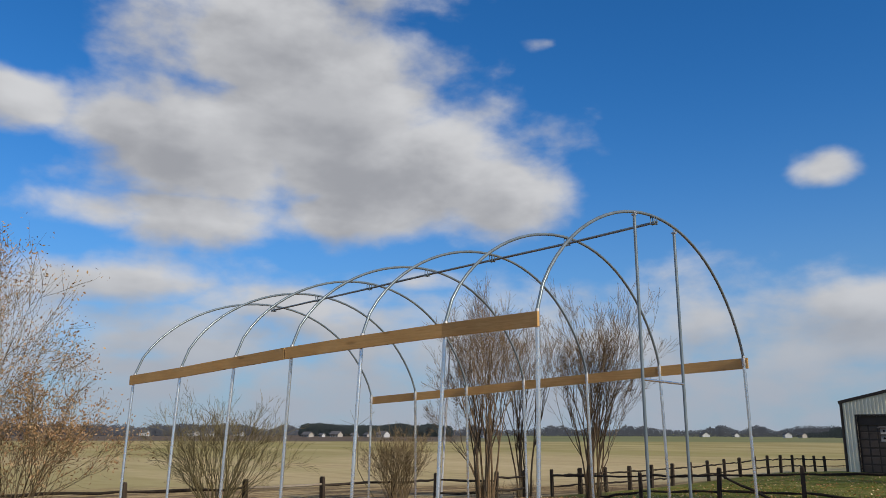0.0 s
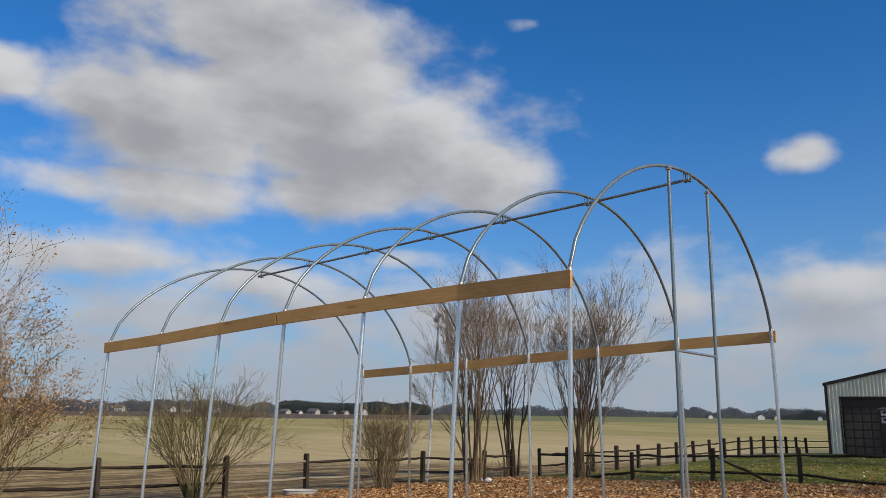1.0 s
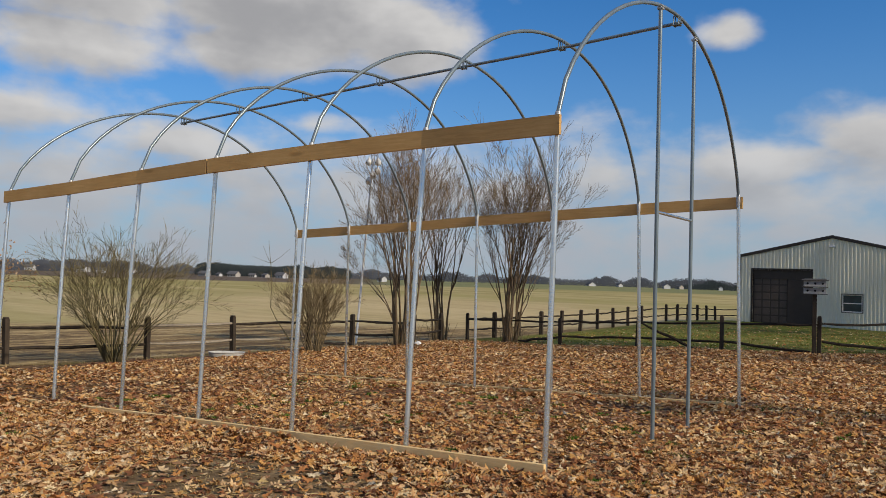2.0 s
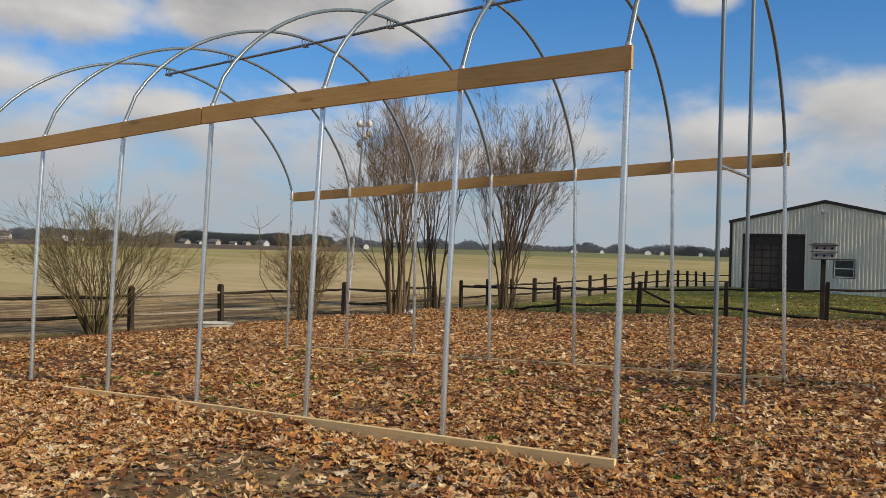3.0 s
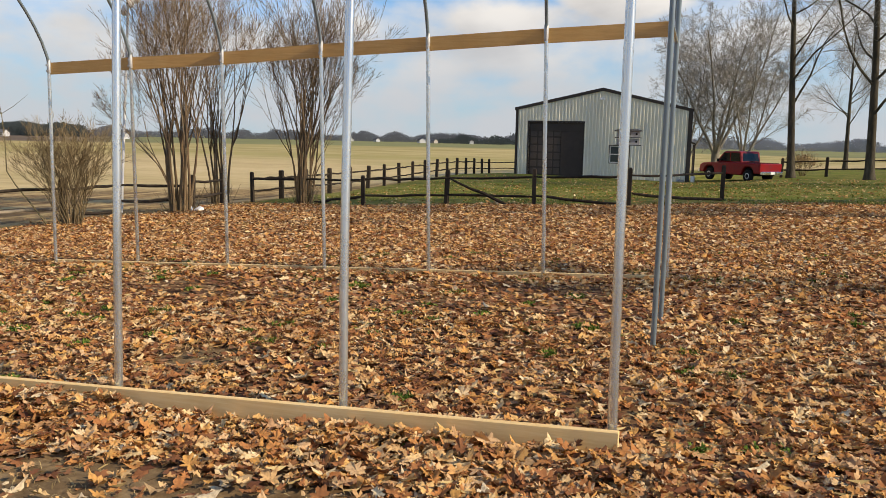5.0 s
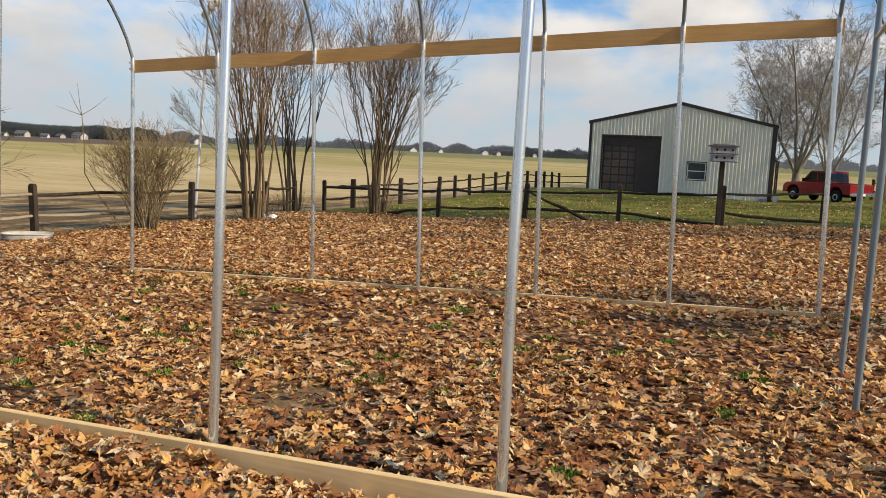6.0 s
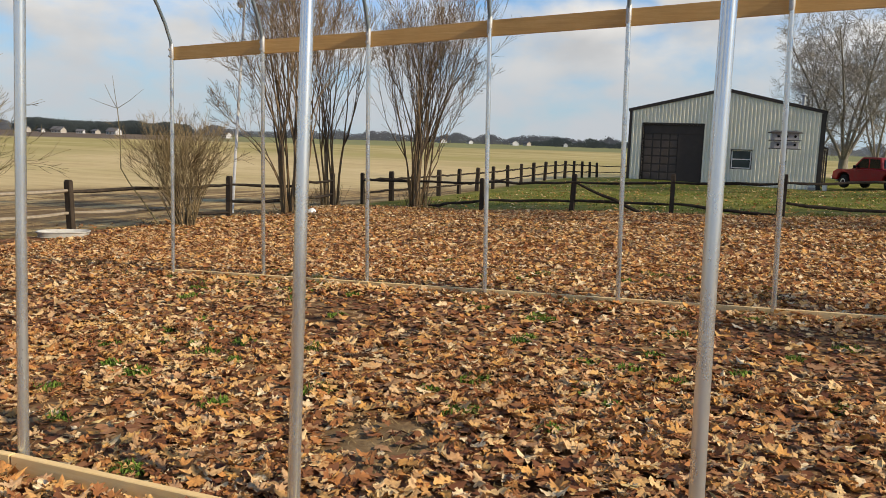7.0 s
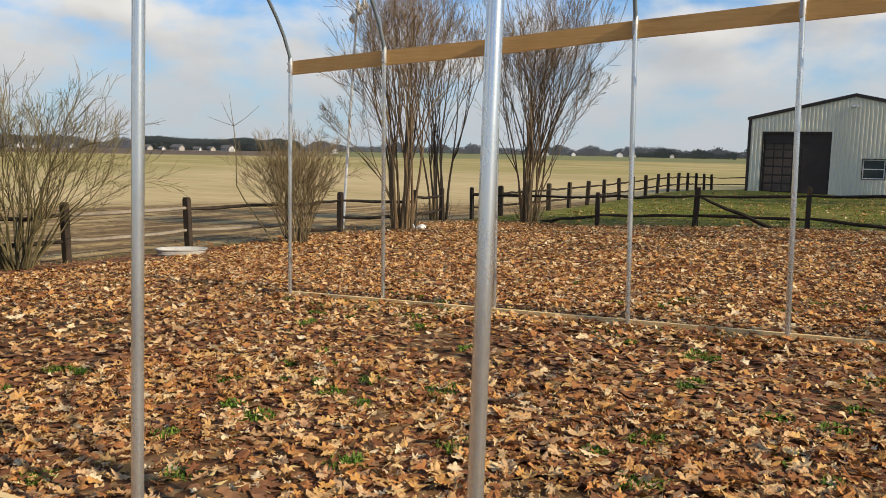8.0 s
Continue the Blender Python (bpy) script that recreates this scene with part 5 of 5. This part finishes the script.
def patchy(x, y):
    """Share of leaves kept: thinner where the soil or the grass shows."""
    k = .85 + .25 * np.sin(.9 * x + .6 * y) * np.sin(.8 * y - .5 * x + 1.2) + .25 * np.sin(2.7 * x - 1.1) * np.sin(2.3 * y)
    for px, py, r in ((-2.6, -1.5, .85), (-1.9, -1.25, .75), (-3.3, 1.2, .4), (-5.5, 4.2, .5), (-2.0, -1.9, .6)):
        k = k - 1.25 * np.exp(-((x - px) ** 2 + (y - py) ** 2) / (r * r))
    inside = np.clip((y - .05) / .3, 0, 1) * np.clip((6.6 - y) / 1.2, 0, 1) * np.clip((.2 - x) / .6, 0, 1) * np.clip((x + 14) / 2, 0, 1)
    return np.clip(k, .09, 1) * (1 - .38 * inside)


def yard_edge(x, y):
    e = .5 * np.sin(x * .7) + .3 * np.sin(x * 1.9 + 1)
    return patchy(x, y) * np.clip((22.3 + e - y) / 1.2, .03, 1) * np.clip((x + 16.8 + .5 * np.sin(y)) / 1.0, .03, 1)


scatter_leaves("fallen_leaves", "thick litter of curled brown and tan oak leaves", OUT, -7.5, 5.0, -5.0, 3.2, 680, .102, 1, patchy)
scatter_leaves("matted_leaves", "flat layer of old matted red-brown leaves", OUT_MID, -9.0, 5.0, -5.0, 5.0, 380, .125, 21, patchy, .012, None, .07, OLD_LEAF)
scatter_leaves("matted_leaves", "matted old leaves under the far side", OUT_FAR, -16, 10, 5.0, 12.0, 150, .14, 22, patchy, .012, None, .07, OLD_LEAF)
scatter_leaves("fallen_leaves", "leaves blown up against the near base board", OUT, -9.4, .3, -.75, -.09, 620, .108, 7, None, .04, lambda x, y: .07 * np.exp(-((y + .12) / .28) ** 2) * (.75 + .5 * np.sin(2.3 * x) * np.sin(.9 * x + 1) + .55 * np.clip((-2.5 - x) / 4, 0, 1)))
scatter_leaves("fallen_leaves", "leaves blown up against the far base board", OUT_MID, -9.4, .3, 5.45, 5.85, 260, .115, 8, None, .03, lambda x, y: .008 + 0 * x)
scatter_leaves("fallen_leaves", "pale bleached leaves and chaff on the trodden grass", OUT_MID, -7.0, 4.6, -4.6, -.25, 250, .088, 9, patchy, .035, None, .21, CHAFF)
scatter_leaves("dry_straw", "loose straw and leaf stalks lying among the leaves", STALK, -7.5, 5.0, -5.0, 4.5, 110, .085, 31, patchy, .045, None, .12, STRAW)
scatter_leaves("dry_straw", "pale straw strewn on the trodden patch", STALK, -4.0, 3.6, -4.0, -.6, 240, .085, 32, lambda x, y: np.clip(patchy(x, y), .3, 1), .045, None, .12, STRAW)
scatter_leaves("fallen_leaves", "brown leaf litter under the greenhouse frame", OUT_MID, -15, 9, 3.2, 10.5, 400, .102, 2, patchy)
scatter_leaves("fallen_leaves", "brown leaf litter west of the frame", OUT_MID, -17.5, -7.5, -5.0, 3.2, 290, .105, 3, yard_edge)
scatter_leaves("fallen_leaves", "brown leaf litter east of the frame", OUT_MID, 5, 12, -4, 3.2, 110, .115, 4, patchy)
scatter_leaves("fallen_leaves", "golden leaf litter along the fence", OUT_FAR, -18.5, 16, 10.5, 24, 190, .125, 5, yard_edge)
scatter_leaves("fallen_leaves", "scattered leaves blown over the lawn", OUT_FAR, -15, 16, 23, 48, 5, .13, 6)


def tufts(name, label, category, mat, spots, blades, length, width, seed, droop=.5):
    rng = np.random.default_rng(seed)
    s = Shape()
    for x, y, r in spots:
        for _ in range(blades):
            a, q = rng.uniform(0, 2 * np.pi), r * math.sqrt(rng.random())
            px, py = x + q * math.cos(a), y + q * math.sin(a)
            z = gz(px, py)
            b = rng.uniform(0, 2 * np.pi)
            d = Vector((math.cos(b), math.sin(b), 0))
            o = Vector((-d.y, d.x, 0)) * width * rng.uniform(.6, 1.3)
            h = length * rng.uniform(.5, 1.2)
            tilt = droop * rng.random()
            k = len(s.v)
            p = Vector((px, py, z))
            m = p + d * h * tilt * .45 + Vector((0, 0, h * .65))
            e = p + d * h * tilt * 1.2 + Vector((0, 0, h * (1 - .5 * tilt)))
            s.v += [p - o * .5, p + o * .5, m - o * .55, m + o * .55, e]
            s.f += [(k, k + 1, k + 3, k + 2), (k + 2, k + 3, k + 4)]
    tagged(new(name, s.mesh(name, mat)), label, category, kind="stuff")


rng0 = random.Random(9)
weed_spots = [(-5.58, 1.66, .16), (-4.53, 1.29, .12), (-4.86, 2.74, .14), (-2.26, 4.47, .16), (-3.27, 2.46, .10), (-8.2, 5.6, .3), (-7.6, 5.4, .25), (.35, 5.9, .25), (-6.8, 5.2, .2)]
weed_spots += [(rng0.uniform(-9, 3), rng0.uniform(-2, 9), rng0.uniform(.04, .13)) for _ in range(110)]
weed_spots += [(x, y, .07 + .03 * (i % 3)) for i, (x, y) in enumerate([(-5.59, 1.67), (-5.53, 2.37), (-4.86, 2.71), (-4.51, 1.3), (-5.82, 1.14), (-6.34, 4.72), (-5.92, 1.79), (-5.5, 2.79), (-4.15, 1.82), (-1.46, -0.94), (-7.53, 6.43), (-7.02, 6.33)])]
weed_spots = [w for w in weed_spots if (w[0] + 2.2) ** 2 + (w[1] + 1.5) ** 2 > 2.6]
tufts("weeds", "small green weeds pushing through the leaves", "weeds", WEED, weed_spots, 95, .066, .009, 11, 1.4)
rosettes = [(rng0.uniform(-8, 3), rng0.uniform(2.2, 8), rng0.uniform(.04, .09)) for _ in range(34)] + [(-7.9, 5.7, .3), (-7.3, 5.5, .26), (.4, 5.95, .3), (-6.6, 5.55, .22), (-3.2, 5.6, .2), (-1.6, 5.62, .2), (-4.7, 5.6, .2)]
tufts("broadleaf_weeds", "low rosettes of dark green weeds among the leaves", "weeds", WEED, rosettes, 34, .062, .015, 16, 2.0)
straw_spots = [(-2.0 + rng0.gauss(0, 1.2), -1.8 + rng0.gauss(0, .8), .25) for _ in range(30)] + [(rng0.uniform(-8, 4), rng0.uniform(-5, 6), .2) for _ in range(130)] + [(rng0.uniform(-4.0, 3.5), rng0.uniform(-3.8, -.9), .3) for _ in range(260)] + [(-3.25 + rng0.gauss(0, .4), 1.15 + rng0.gauss(0, .35), .2) for _ in range(14)]
tufts("dry_grass", "sparse dry straw-coloured grass between the leaves", "grass", STRAW, straw_spots, 14, .05, .003, 12, 2.4)
lawn_spots = [(rng0.uniform(-15.5, 16), rng0.uniform(21.5, 40), .5) for _ in range(700)]
tufts("lawn_grass", "short green winter lawn with yellow patches", "grass", LAWN, lawn_spots, 22, .075, .02, 13, 1.4)
edge_spots = [(-16.5 + rng0.gauss(0, .5), rng0.uniform(-4, 24), .3) for _ in range(90)]
tufts("dry_grass", "dry grass tufts along the fence foot", "grass", STRAW, edge_spots, 14, .11, .006, 14, 1.8)
moss_spots = [(rng0.uniform(-15, 6), rng0.uniform(5, 19), rng0.uniform(.15, .5)) for _ in range(230)]
tufts("grass_blades", "thin green grass growing up through the leaf litter", "grass", LAWN, moss_spots, 34, .06, .007, 15, 1.6)
